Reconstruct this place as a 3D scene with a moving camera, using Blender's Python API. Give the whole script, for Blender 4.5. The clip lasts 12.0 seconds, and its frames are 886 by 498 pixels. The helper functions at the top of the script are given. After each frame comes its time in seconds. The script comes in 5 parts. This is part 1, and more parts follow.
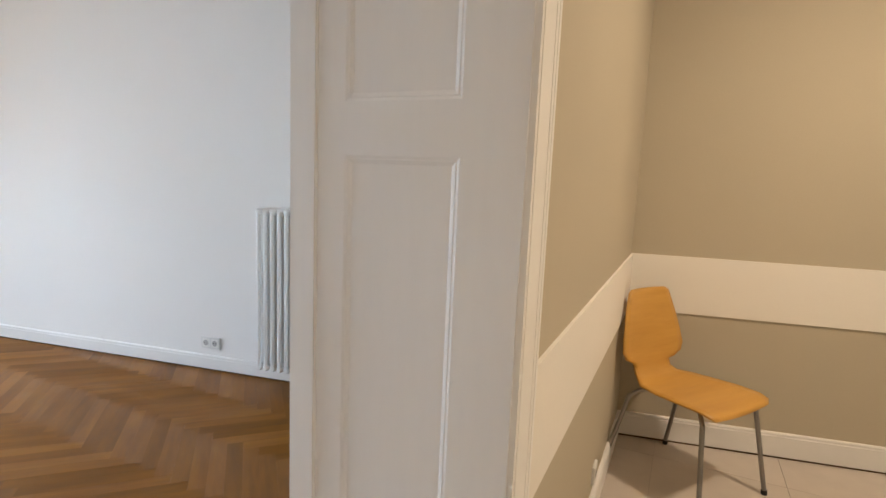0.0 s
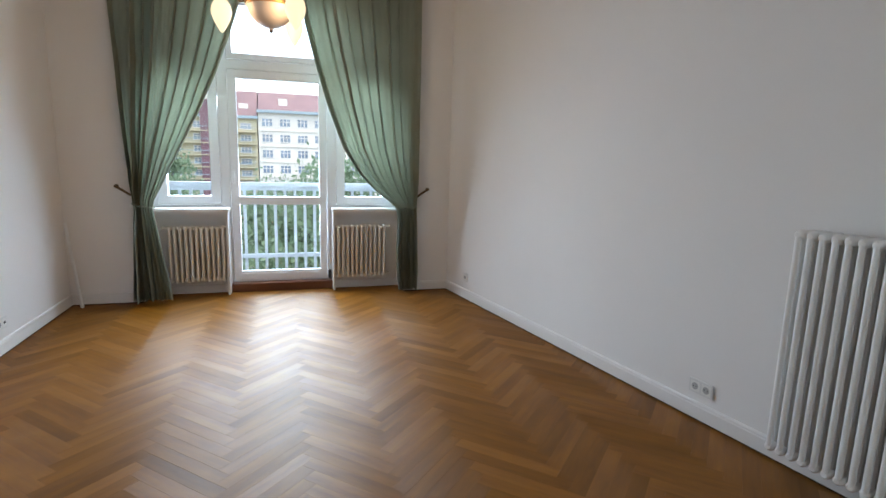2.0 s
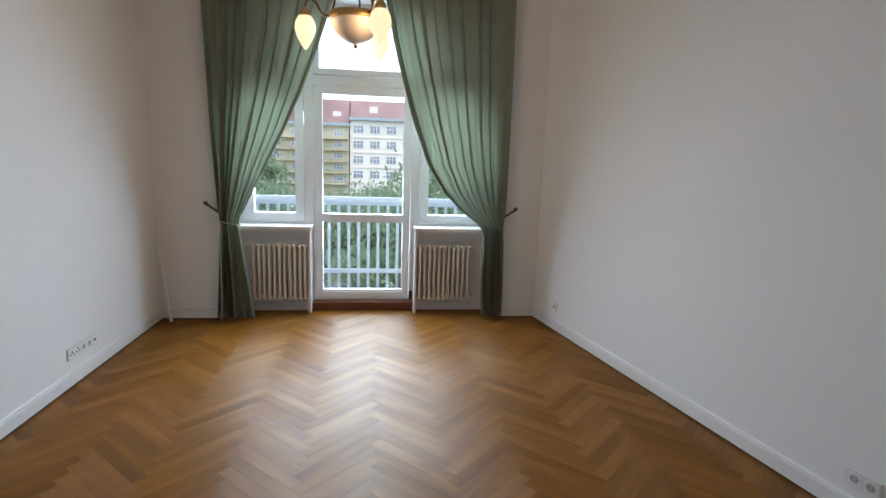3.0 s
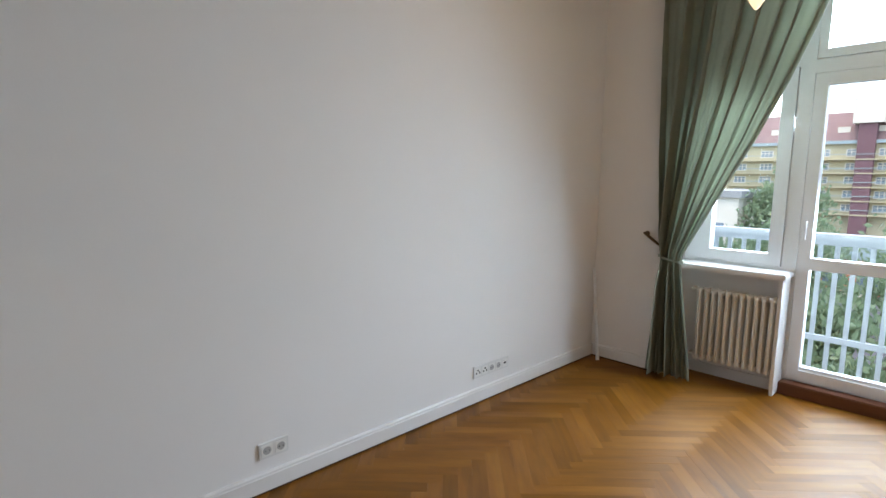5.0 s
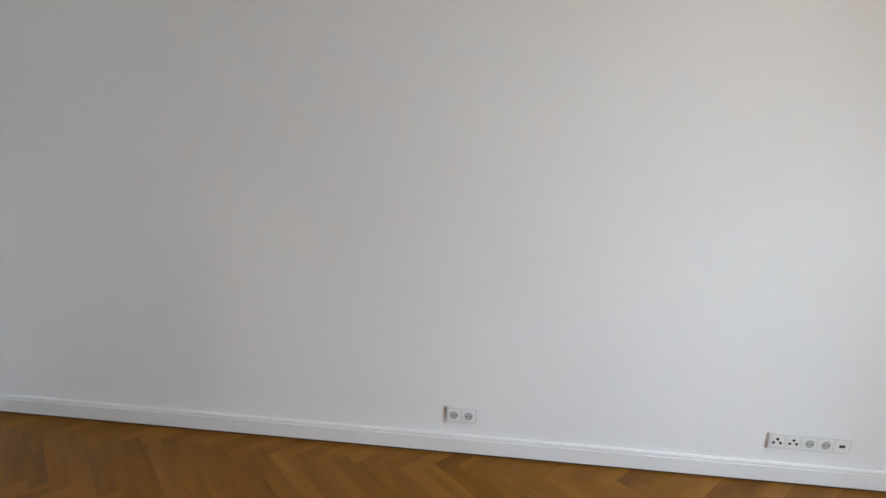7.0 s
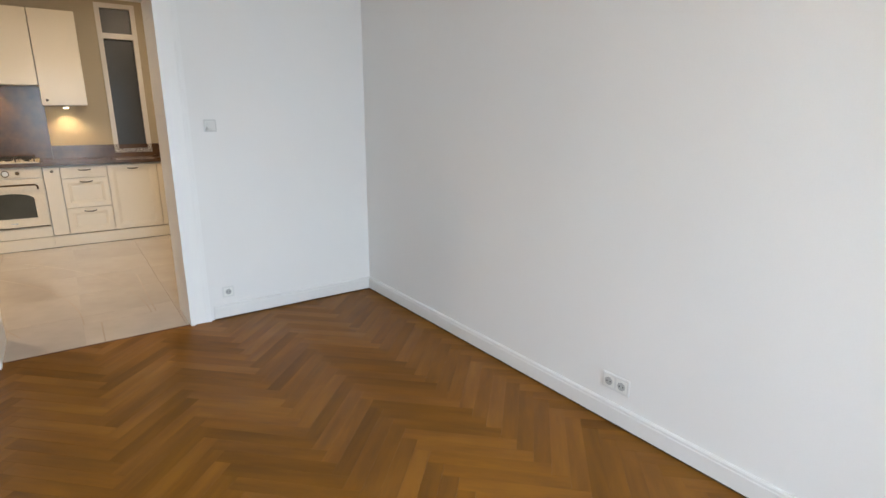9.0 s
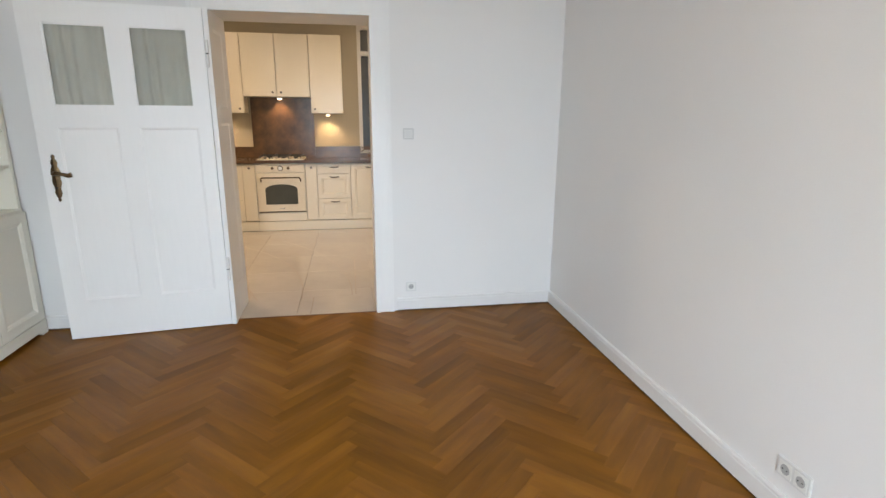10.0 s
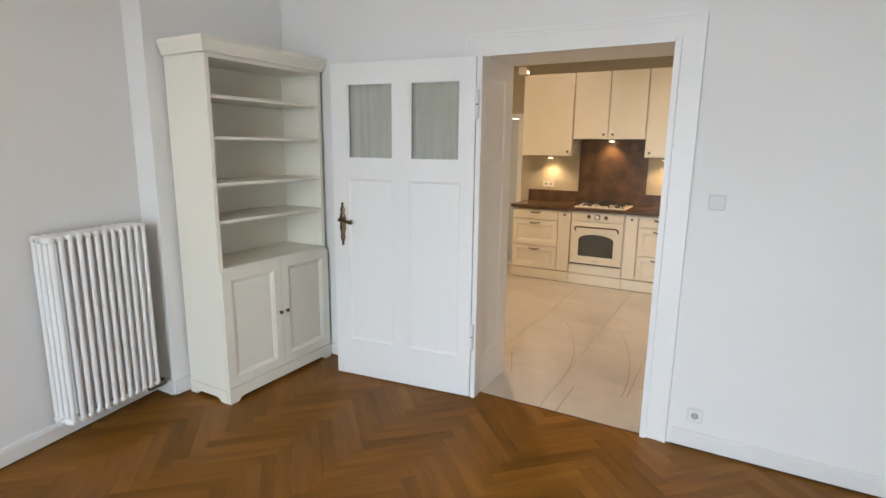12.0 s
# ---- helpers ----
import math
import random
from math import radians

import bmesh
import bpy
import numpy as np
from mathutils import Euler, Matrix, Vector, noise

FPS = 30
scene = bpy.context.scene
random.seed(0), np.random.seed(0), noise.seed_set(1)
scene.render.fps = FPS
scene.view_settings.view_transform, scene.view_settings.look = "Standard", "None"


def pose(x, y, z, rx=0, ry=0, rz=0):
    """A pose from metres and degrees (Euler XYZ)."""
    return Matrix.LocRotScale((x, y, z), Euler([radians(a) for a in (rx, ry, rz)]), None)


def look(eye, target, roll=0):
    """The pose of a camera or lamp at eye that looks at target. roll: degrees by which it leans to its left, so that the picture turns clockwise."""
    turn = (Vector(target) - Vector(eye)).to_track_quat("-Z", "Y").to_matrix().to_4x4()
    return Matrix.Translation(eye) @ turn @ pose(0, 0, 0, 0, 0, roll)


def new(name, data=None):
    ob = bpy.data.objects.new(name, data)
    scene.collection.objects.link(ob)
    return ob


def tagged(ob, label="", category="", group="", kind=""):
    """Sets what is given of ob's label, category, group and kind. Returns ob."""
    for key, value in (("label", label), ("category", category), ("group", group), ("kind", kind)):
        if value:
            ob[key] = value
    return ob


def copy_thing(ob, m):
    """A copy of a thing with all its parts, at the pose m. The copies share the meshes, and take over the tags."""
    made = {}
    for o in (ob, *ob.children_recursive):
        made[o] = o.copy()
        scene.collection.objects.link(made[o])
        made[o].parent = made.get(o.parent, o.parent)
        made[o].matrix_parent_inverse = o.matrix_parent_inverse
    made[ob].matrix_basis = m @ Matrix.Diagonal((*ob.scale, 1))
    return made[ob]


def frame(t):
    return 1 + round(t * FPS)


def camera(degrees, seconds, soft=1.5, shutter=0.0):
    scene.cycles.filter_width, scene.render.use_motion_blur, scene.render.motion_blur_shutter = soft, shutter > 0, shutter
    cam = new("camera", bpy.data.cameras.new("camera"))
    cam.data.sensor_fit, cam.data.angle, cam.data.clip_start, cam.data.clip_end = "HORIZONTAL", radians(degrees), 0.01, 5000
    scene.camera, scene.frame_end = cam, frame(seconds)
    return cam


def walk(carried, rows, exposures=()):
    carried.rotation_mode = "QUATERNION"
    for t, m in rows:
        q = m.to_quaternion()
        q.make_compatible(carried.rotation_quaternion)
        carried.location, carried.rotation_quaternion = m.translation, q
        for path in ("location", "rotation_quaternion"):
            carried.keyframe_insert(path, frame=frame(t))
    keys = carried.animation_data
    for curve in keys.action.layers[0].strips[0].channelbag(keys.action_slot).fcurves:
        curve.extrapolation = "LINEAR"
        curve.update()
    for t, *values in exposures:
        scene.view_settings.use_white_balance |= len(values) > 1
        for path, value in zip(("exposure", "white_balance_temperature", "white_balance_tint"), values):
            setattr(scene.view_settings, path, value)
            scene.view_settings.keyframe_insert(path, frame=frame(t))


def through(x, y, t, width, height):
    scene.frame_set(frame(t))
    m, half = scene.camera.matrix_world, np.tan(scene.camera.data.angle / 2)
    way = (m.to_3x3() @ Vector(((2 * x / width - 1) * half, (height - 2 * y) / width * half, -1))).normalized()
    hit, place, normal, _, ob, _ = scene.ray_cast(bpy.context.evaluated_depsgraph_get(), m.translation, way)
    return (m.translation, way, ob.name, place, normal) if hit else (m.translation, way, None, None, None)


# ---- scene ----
cam = camera(80.2, 12.0)
PATH = [
    (0, (1.606, -0.652, 1.409), (3.406, 0.175, 1.136), 2.4),
    (0.5, (1.667, -0.487, 1.411), (3.243, 0.707, 1.106), 2.3),
    (1, (1.764, -0.331, 1.419), (3.084, 1.134, 1.086), 2.0),
    (1.5, (1.86, -0.157, 1.42), (2.857, 1.543, 1.08), 1.9),
    (2, (1.933, 0.0, 1.438), (2.495, 1.889, 1.096), 1.6),
    (2.5, (1.967, 0.181, 1.502), (2.321, 2.12, 1.163), 1.7),
    (2.7, (1.963, 0.257, 1.525), (2.29, 2.202, 1.191), 1.8),
    (4.3, (2.245, 1.028, 1.583), (1.497, 2.861, 1.302), 0.7),
    (4.5, (2.248, 1.125, 1.578), (1.262, 2.842, 1.297), 0.5),
    (5, (2.283, 1.424, 1.514), (0.859, 2.803, 1.245), 0.7),
    (5.5, (2.324, 1.757, 1.504), (0.581, 2.699, 1.233), 0.6),
    (6, (2.326, 2.098, 1.527), (0.43, 2.664, 1.234), 0.9),
    (6.5, (2.263, 2.31, 1.616), (0.326, 2.574, 1.194), 2.8),
    (6.7, (2.271, 2.397, 1.622), (0.326, 2.486, 1.165), 2.6),
    (8.3, (2.307, 3.63, 1.497), (0.772, 2.465, 0.965), 0.1),
    (8.5, (2.184, 3.729, 1.454), (0.773, 2.409, 0.937), -0.3),
    (9, (2.005, 3.873, 1.456), (0.876, 2.299, 0.959), 0.2),
    (9.5, (1.775, 4.005, 1.476), (1.034, 2.214, 0.981), 0.0),
    (10, (1.581, 3.95, 1.497), (1.252, 2.039, 1.01), 0.3),
    (10.5, (1.434, 3.776, 1.53), (1.482, 1.837, 1.043), 0.5),
    (11, (1.259, 3.595, 1.547), (1.661, 1.697, 1.062), 0.5),
    (11.5, (1.12, 3.349, 1.59), (1.85, 1.55, 1.109), 0.6),
    (12, (1.061, 3.024, 1.643), (2.026, 1.315, 1.258), 0.7),
]
walk(cam, [(t, look(eye, target, roll)) for t, eye, target, roll in PATH],
     [(0, 3.4, 6350, 14), (1.0, 2.98, 6450, 14), (2.0, 2.63, 6500, 15), (4.5, 2.3, 6550, 15), (5.5, 2.85, 6850, 14), (6.5, 2.85, 6750, 15), (8.5, 3.05, 6750, 14), (10.0, 3.2, 6950, 15), (12, 3.2, 6950, 15)])

# ---- world, sun, large lights ----
world = bpy.data.worlds.new("overcast_sky")
scene.world = world
world.use_nodes = True
wn = world.node_tree.nodes
sky = wn.new("ShaderNodeTexSky")
sky.sky_type = "NISHITA"
sky.sun_disc = False
sky.sun_elevation, sky.sun_rotation = radians(78), radians(180)
sky.dust_density, sky.air_density = 2.0, 1.2
world.node_tree.links.new(sky.outputs[0], wn["Background"].inputs[0])
wn["Background"].inputs[1].default_value = 0.15


def lamp(name, kind, m, energy, colour, **more):
    data = bpy.data.lights.new(name, kind)
    data.energy, data.color = energy, colour
    for key, value in more.items():
        if key == "size":
            data.size = value
        elif key == "size_y":
            data.shape, data.size_y = "RECTANGLE", value
        elif key == "angle":
            data.angle = value
        elif key == "radius":
            data.shadow_soft_size = value
        elif key == "spread":
            data.spread = value
        elif key == "cone":
            data.spot_size, data.spot_blend = value, 0.6
    ob = new(name, data)
    ob.matrix_world = m
    return ob


lamp("sun", "SUN", look((0, -6.4, 30), (0, 0, 0)), 0.5, (1.0, 0.96, 0.90), angle=radians(60))
SKYLIGHT = (0.64, 0.83, 1.0)
# daylight falls steeply through the uncovered glass, and more faintly through the two curtains
lamp("skylight_door", "AREA", look((1.865, 5.95, 1.25), (1.865, 4.95, 0.60)), 8.6, SKYLIGHT, size=0.78, size_y=1.75, spread=radians(145))
lamp("skylight_transom", "AREA", look((1.865, 5.95, 2.62), (1.865, 4.95, 1.85)), 7.0, SKYLIGHT, size=0.80, size_y=0.45, spread=radians(140))
for x, aim in ((1.00, 1.25), (2.73, 2.48)):
    lamp("skylight_side", "AREA", look((x, 5.95, 1.62), (aim, 4.95, 0.98)), 6.2, SKYLIGHT, size=0.50, size_y=1.25, spread=radians(145))
WARM = (1.0, 0.80, 0.56)


# ---- materials ----
def tree_of(name):
    m = bpy.data.materials.new(name)
    m.use_nodes = True
    return m, m.node_tree.nodes, m.node_tree.links, m.node_tree.nodes["Principled BSDF"]


def mat(name, colour, rough=0.5, metal=0.0, vary=0.06, scale=3.0, fine=60.0, bump=0.05, stretch=(1, 1, 1), colour2=None,
        randomise=0.0, spec=0.5, coat=0.0):
    """A surface with broad patches and fine grain, in metres of the object."""
    m, n, l, b = tree_of(name)
    tc, mp = n.new("ShaderNodeTexCoord"), n.new("ShaderNodeMapping")
    mp.inputs["Scale"].default_value = stretch
    l.new(tc.outputs["Object"], mp.inputs[0])
    big, small = n.new("ShaderNodeTexNoise"), n.new("ShaderNodeTexNoise")
    big.inputs["Scale"].default_value, big.inputs["Detail"].default_value = scale, 5
    small.inputs["Scale"].default_value, small.inputs["Detail"].default_value = fine, 4
    l.new(mp.outputs[0], big.inputs[0]), l.new(mp.outputs[0], small.inputs[0])
    mix = n.new("ShaderNodeMix")
    mix.data_type, mix.blend_type = "RGBA", "MIX"
    c2 = colour2 or [c * (1 - 2.2 * vary) for c in colour]
    mix.inputs["A"].default_value = (*[min(1, c * (1 + vary)) for c in colour], 1)
    mix.inputs["B"].default_value = (*c2, 1)
    add = n.new("ShaderNodeMath")
    add.operation = "ADD"
    half = n.new("ShaderNodeMath")
    half.operation, half.inputs[1].default_value = "MULTIPLY", 0.35
    l.new(small.outputs[0], half.inputs[0])
    l.new(big.outputs[0], add.inputs[0]), l.new(half.outputs[0], add.inputs[1])
    ramp = n.new("ShaderNodeMapRange")
    ramp.inputs["From Min"].default_value, ramp.inputs["From Max"].default_value = 0.4, 0.95
    l.new(add.outputs[0], ramp.inputs[0]), l.new(ramp.outputs[0], mix.inputs["Factor"])
    out = mix.outputs["Result"]
    if randomise:
        info, hsv, mr = n.new("ShaderNodeObjectInfo"), n.new("ShaderNodeHueSaturation"), n.new("ShaderNodeMapRange")
        mr.inputs["To Min"].default_value, mr.inputs["To Max"].default_value = 1 - randomise, 1 + randomise
        l.new(info.outputs["Random"], mr.inputs[0]), l.new(mr.outputs[0], hsv.inputs["Value"]), l.new(out, hsv.inputs["Color"])
        out = hsv.outputs[0]
    l.new(out, b.inputs["Base Color"])
    rr = n.new("ShaderNodeMapRange")
    rr.inputs["To Min"].default_value, rr.inputs["To Max"].default_value = max(0.03, rough - 0.07), min(1, rough + 0.07)
    l.new(small.outputs[0], rr.inputs[0]), l.new(rr.outputs[0], b.inputs["Roughness"])
    b.inputs["Metallic"].default_value = metal
    b.inputs["Specular IOR Level"].default_value = spec
    b.inputs["Coat Weight"].default_value = coat
    if bump:
        bp = n.new("ShaderNodeBump")
        bp.inputs["Strength"].default_value, bp.inputs["Distance"].default_value = bump, 0.004
        l.new(add.outputs[0], bp.inputs["Height"]), l.new(bp.outputs[0], b.inputs["Normal"])
    return m


def glowing(name, colour, strength, base=(0.9, 0.85, 0.75)):
    m, n, l, b = tree_of(name)
    b.inputs["Base Color"].default_value = (*base, 1)
    b.inputs["Emission Color"].default_value = (*colour, 1)
    b.inputs["Emission Strength"].default_value = strength
    return m


def glass_mat(name, tint=(1, 1, 1), rough=0.0):
    """A thin pane: clear, with a reflection that grows towards grazing."""
    m, n, l, b = tree_of(name)
    clear, gloss, mix, fr = n.new("ShaderNodeBsdfTransparent"), n.new("ShaderNodeBsdfGlossy"), n.new("ShaderNodeMixShader"), n.new("ShaderNodeFresnel")
    clear.inputs[0].default_value = (*tint, 1)
    gloss.inputs["Roughness"].default_value = rough
    fr.inputs[0].default_value = 1.35
    l.new(fr.outputs[0], mix.inputs[0]), l.new(clear.outputs[0], mix.inputs[1]), l.new(gloss.outputs[0], mix.inputs[2])
    l.new(mix.outputs[0], n["Material Output"].inputs[0])
    return m


def cloth_mat(name, colour, through, scale=900):
    m, n, l, b = tree_of(name)
    tc, wave, big = n.new("ShaderNodeTexCoord"), n.new("ShaderNodeTexNoise"), n.new("ShaderNodeTexNoise")
    wave.inputs["Scale"].default_value, big.inputs["Scale"].default_value = scale, 3
    mix = n.new("ShaderNodeMix")
    mix.data_type = "RGBA"
    mix.inputs["A"].default_value, mix.inputs["B"].default_value = (*[c * 1.12 for c in colour], 1), (*[c * 0.82 for c in colour], 1)
    l.new(tc.outputs["Object"], wave.inputs[0]), l.new(tc.outputs["Object"], big.inputs[0]), l.new(big.outputs[0], mix.inputs["Factor"])
    b.inputs["Roughness"].default_value = 0.85
    b.inputs["Sheen Weight"].default_value = 0.2
    bp = n.new("ShaderNodeBump")
    bp.inputs["Strength"].default_value, bp.inputs["Distance"].default_value = 0.15, 0.001
    l.new(wave.outputs[0], bp.inputs["Height"]), l.new(bp.outputs[0], b.inputs["Normal"])
    tr, ms = n.new("ShaderNodeBsdfTranslucent"), n.new("ShaderNodeMixShader")
    l.new(mix.outputs["Result"], b.inputs["Base Color"]), l.new(mix.outputs["Result"], tr.inputs[0])
    ms.inputs[0].default_value = through
    l.new(b.outputs[0], ms.inputs[1]), l.new(tr.outputs[0], ms.inputs[2]), l.new(ms.outputs[0], n["Material Output"].inputs[0])
    return m


def wood_mat(name, dark, light, rough, random_value=0.25, coat=0.0, islands=False, along=(1.4, 9, 9), grain_map=""):
    """Long-grained wood; each piece has its own tone and its own stretch of grain."""
    m, n, l, b = tree_of(name)
    tc, mp, info = n.new("ShaderNodeTexCoord"), n.new("ShaderNodeMapping"), n.new("ShaderNodeObjectInfo")
    chance = info.outputs["Random"]
    if islands:
        geo = n.new("ShaderNodeNewGeometry")
        chance = geo.outputs["Random Per Island"]
    mp.inputs["Scale"].default_value = along
    off = n.new("ShaderNodeVectorMath")
    off.operation = "MULTIPLY_ADD"
    off.inputs[1].default_value = (1, 1, 1)
    sc = n.new("ShaderNodeVectorMath")
    sc.operation = "SCALE"
    sc.inputs[0].default_value = (37.0, 11.0, 5.0)
    l.new(chance, sc.inputs["Scale"])
    l.new(tc.outputs["UV" if grain_map else "Object"], mp.inputs[0]), l.new(mp.outputs[0], off.inputs[0]), l.new(sc.outputs[0], off.inputs[2])
    grain, fig = n.new("ShaderNodeTexNoise"), n.new("ShaderNodeTexNoise")
    grain.inputs["Scale"].default_value, grain.inputs["Detail"].default_value, grain.inputs["Roughness"].default_value = 5.0, 8, 0.7
    fig.inputs["Scale"].default_value, fig.inputs["Detail"].default_value = 1.3, 3
    l.new(off.outputs[0], grain.inputs[0]), l.new(off.outputs[0], fig.inputs[0])
    add = n.new("ShaderNodeMath")
    add.operation, add.inputs[2].default_value = "MULTIPLY_ADD", 0.0
    add.inputs[1].default_value = 0.55
    l.new(grain.outputs[0], add.inputs[0]), l.new(fig.outputs[0], add.inputs[2])
    mix, hsv, mr = n.new("ShaderNodeMix"), n.new("ShaderNodeHueSaturation"), n.new("ShaderNodeMapRange")
    mix.data_type = "RGBA"
    mix.inputs["A"].default_value, mix.inputs["B"].default_value = (*dark, 1), (*light, 1)
    rg = n.new("ShaderNodeMapRange")
    rg.inputs["From Min"].default_value, rg.inputs["From Max"].default_value = 0.45, 1.05
    l.new(add.outputs[0], rg.inputs[0]), l.new(rg.outputs[0], mix.inputs["Factor"]), l.new(mix.outputs["Result"], hsv.inputs["Color"])
    mr.inputs["To Min"].default_value, mr.inputs["To Max"].default_value = 1 - random_value, 1 + random_value
    l.new(chance, mr.inputs[0]), l.new(mr.outputs[0], hsv.inputs["Value"])
    l.new(hsv.outputs[0], b.inputs["Base Color"])
    rr = n.new("ShaderNodeMapRange")
    rr.inputs["To Min"].default_value, rr.inputs["To Max"].default_value = rough - 0.08, rough + 0.1
    l.new(grain.outputs[0], rr.inputs[0]), l.new(rr.outputs[0], b.inputs["Roughness"])
    b.inputs["Coat Weight"].default_value, b.inputs["Coat Roughness"].default_value = coat, 0.40
    if coat:
        b.inputs["Specular IOR Level"].default_value = 0.35
        worn = n.new("ShaderNodeMapRange")
        worn.inputs["To Min"].default_value, worn.inputs["To Max"].default_value = coat * 0.5, coat * 1.5
        l.new(chance, worn.inputs[0]), l.new(worn.outputs[0], b.inputs["Coat Weight"])
        # the old varnish is wavy and unevenly worn across the planks
        place, wavy, patch = n.new("ShaderNodeNewGeometry"), n.new("ShaderNodeTexNoise"), n.new("ShaderNodeMapRange")
        wavy.inputs["Scale"].default_value, wavy.inputs["Detail"].default_value, wavy.inputs["Roughness"].default_value = 4.5, 4, 0.6
        l.new(place.outputs["Position"], wavy.inputs[0]), l.new(wavy.outputs[0], patch.inputs[0])
        patch.inputs["From Min"].default_value, patch.inputs["From Max"].default_value = 0.35, 0.68
        patch.inputs["To Min"].default_value, patch.inputs["To Max"].default_value = 0.36, 0.60
        l.new(patch.outputs[0], b.inputs["Coat Roughness"])
        tilt, sum_up = n.new("ShaderNodeBump"), n.new("ShaderNodeMath")
        sum_up.operation, sum_up.inputs[1].default_value = "MULTIPLY_ADD", 1.0
        l.new(wavy.outputs[0], sum_up.inputs[0]), l.new(fig.outputs[0], sum_up.inputs[2])
        tilt.inputs["Strength"].default_value, tilt.inputs["Distance"].default_value = 0.5, 0.006
        l.new(sum_up.outputs[0], tilt.inputs["Height"]), l.new(tilt.outputs[0], b.inputs["Coat Normal"])
    if grain_map:
        # the fibres throw the light across the grain, so planks of one direction shine together
        fibre = n.new("ShaderNodeTangent")
        fibre.direction_type, fibre.uv_map = "UV_MAP", grain_map
        l.new(fibre.outputs[0], b.inputs["Tangent"])
        b.inputs["Anisotropic"].default_value, b.inputs["Anisotropic Rotation"].default_value = 0.65, 0.25
        b.inputs["Specular IOR Level"].default_value = 0.42
        b.inputs["Specular Tint"].default_value = (1.0, 0.64, 0.32, 1)
    bp = n.new("ShaderNodeBump")
    bp.inputs["Strength"].default_value, bp.inputs["Distance"].default_value = 0.12, 0.002
    l.new(grain.outputs[0], bp.inputs["Height"]), l.new(bp.outputs[0], b.inputs["Normal"])
    return m


PLASTER = mat("white_wall_paint", (0.80, 0.79, 0.775), 0.85, vary=0.015, scale=0.8, fine=140, bump=0.12)
CEILING = mat("white_ceiling_paint", (0.82, 0.81, 0.80), 0.9, vary=0.01, scale=1, fine=120, bump=0.08)
BEIGE = mat("greige_wall_paint", (0.47, 0.42, 0.32), 0.8, vary=0.02, scale=1, fine=150, bump=0.1)
CREAMBAND = mat("cream_band_paint", (0.80, 0.77, 0.71), 0.7, vary=0.015, scale=1, fine=150, bump=0.08)
TRIM = mat("white_gloss_paint", (0.77, 0.76, 0.745), 0.5, vary=0.02, scale=2, fine=35, bump=0.10)
DOORPAINT = mat("brushed_white_door_paint", (0.83, 0.825, 0.81), 0.42, vary=0.02, scale=2, fine=45, bump=0.16, stretch=(1, 1, 0.15))
SHELFPAINT = mat("ivory_shelf_lacquer", (0.84, 0.805, 0.70), 0.45, vary=0.015, scale=2, fine=60, bump=0.03)
RADIATOR = mat("radiator_enamel", (0.82, 0.82, 0.81), 0.32, vary=0.015, scale=4, fine=40, bump=0.03)
OLDRAD = mat("aged_radiator_enamel", (0.76, 0.74, 0.69), 0.4, vary=0.04, scale=5, fine=40, bump=0.05)
PVC = mat("white_window_frame", (0.80, 0.82, 0.83), 0.35, vary=0.015, scale=3, fine=40, bump=0.02)
PLASTIC = mat("white_plastic", (0.78, 0.78, 0.75), 0.35, vary=0.01, scale=10, fine=80, bump=0.0)
PLATE = mat("white_cover_plate", (0.70, 0.70, 0.685), 0.4, vary=0.01, scale=10, fine=80, bump=0.0)
SWITCHFRAME = mat("pale_grey_switch_frame", (0.62, 0.62, 0.61), 0.4, vary=0.01, scale=10, fine=80, bump=0.0)
WELLSHADE = mat("grey_socket_well_shade", (0.42, 0.425, 0.42), 0.5, vary=0.02)
DARK = mat("black_gap", (0.03, 0.03, 0.03), 0.7, vary=0.1)
OAKTONES = ((0.124, 0.041, 0.0020), (0.255, 0.098, 0.0066), 0.52, 0.17)
OAK = wood_mat("oiled_oak_parquet", *OAKTONES, coat=0.21, grain_map="grain")
OAKJOIN = wood_mat("oiled_oak_parquet_rest", *OAKTONES, coat=0.21, islands=True, grain_map="grain")
JOINT = mat("dark_floor_joint", (0.075, 0.033, 0.010), 0.8, vary=0.1)
REDWOOD = wood_mat("red_brown_wood", (0.085, 0.028, 0.014), (0.16, 0.058, 0.028), 0.35, 0.02)
PLY = wood_mat("yellow_birch_plywood", (0.52, 0.27, 0.05), (0.66, 0.37, 0.085), 0.42, 0.03)
CHROME = mat("grey_steel_tube", (0.32, 0.31, 0.30), 0.32, 1.0, vary=0.04, fine=90, bump=0.02)
STEEL = mat("brushed_steel", (0.55, 0.54, 0.52), 0.28, 1.0, vary=0.04, fine=90, bump=0.02)
BRASS = mat("brass", (0.52, 0.32, 0.12), 0.3, 1.0, vary=0.08, fine=60, bump=0.04)
OLDBRASS = mat("dark_patinated_brass", (0.15, 0.10, 0.055), 0.4, 1.0, vary=0.2, scale=30, fine=90, bump=0.2)
FRONT = mat("cream_kitchen_front", (0.80, 0.74, 0.62), 0.3, vary=0.012, scale=2, fine=40, bump=0.02)
STONE = mat("brown_stone", (0.040, 0.025, 0.018), 0.22, vary=0.35, scale=7, fine=30, bump=0.03, colour2=(0.14, 0.075, 0.038))
PEWTER = mat("pewter", (0.16, 0.145, 0.125), 0.35, 1.0, vary=0.1, fine=90, bump=0.02)
OVENCREAM = mat("cream_oven_enamel", (0.78, 0.70, 0.56), 0.28, vary=0.02)
OVENGLASS = mat("dark_oven_glass", (0.075, 0.08, 0.072), 0.06, vary=0.1, bump=0)
CASTIRON = mat("black_cast_iron", (0.02, 0.02, 0.02), 0.5, vary=0.1)
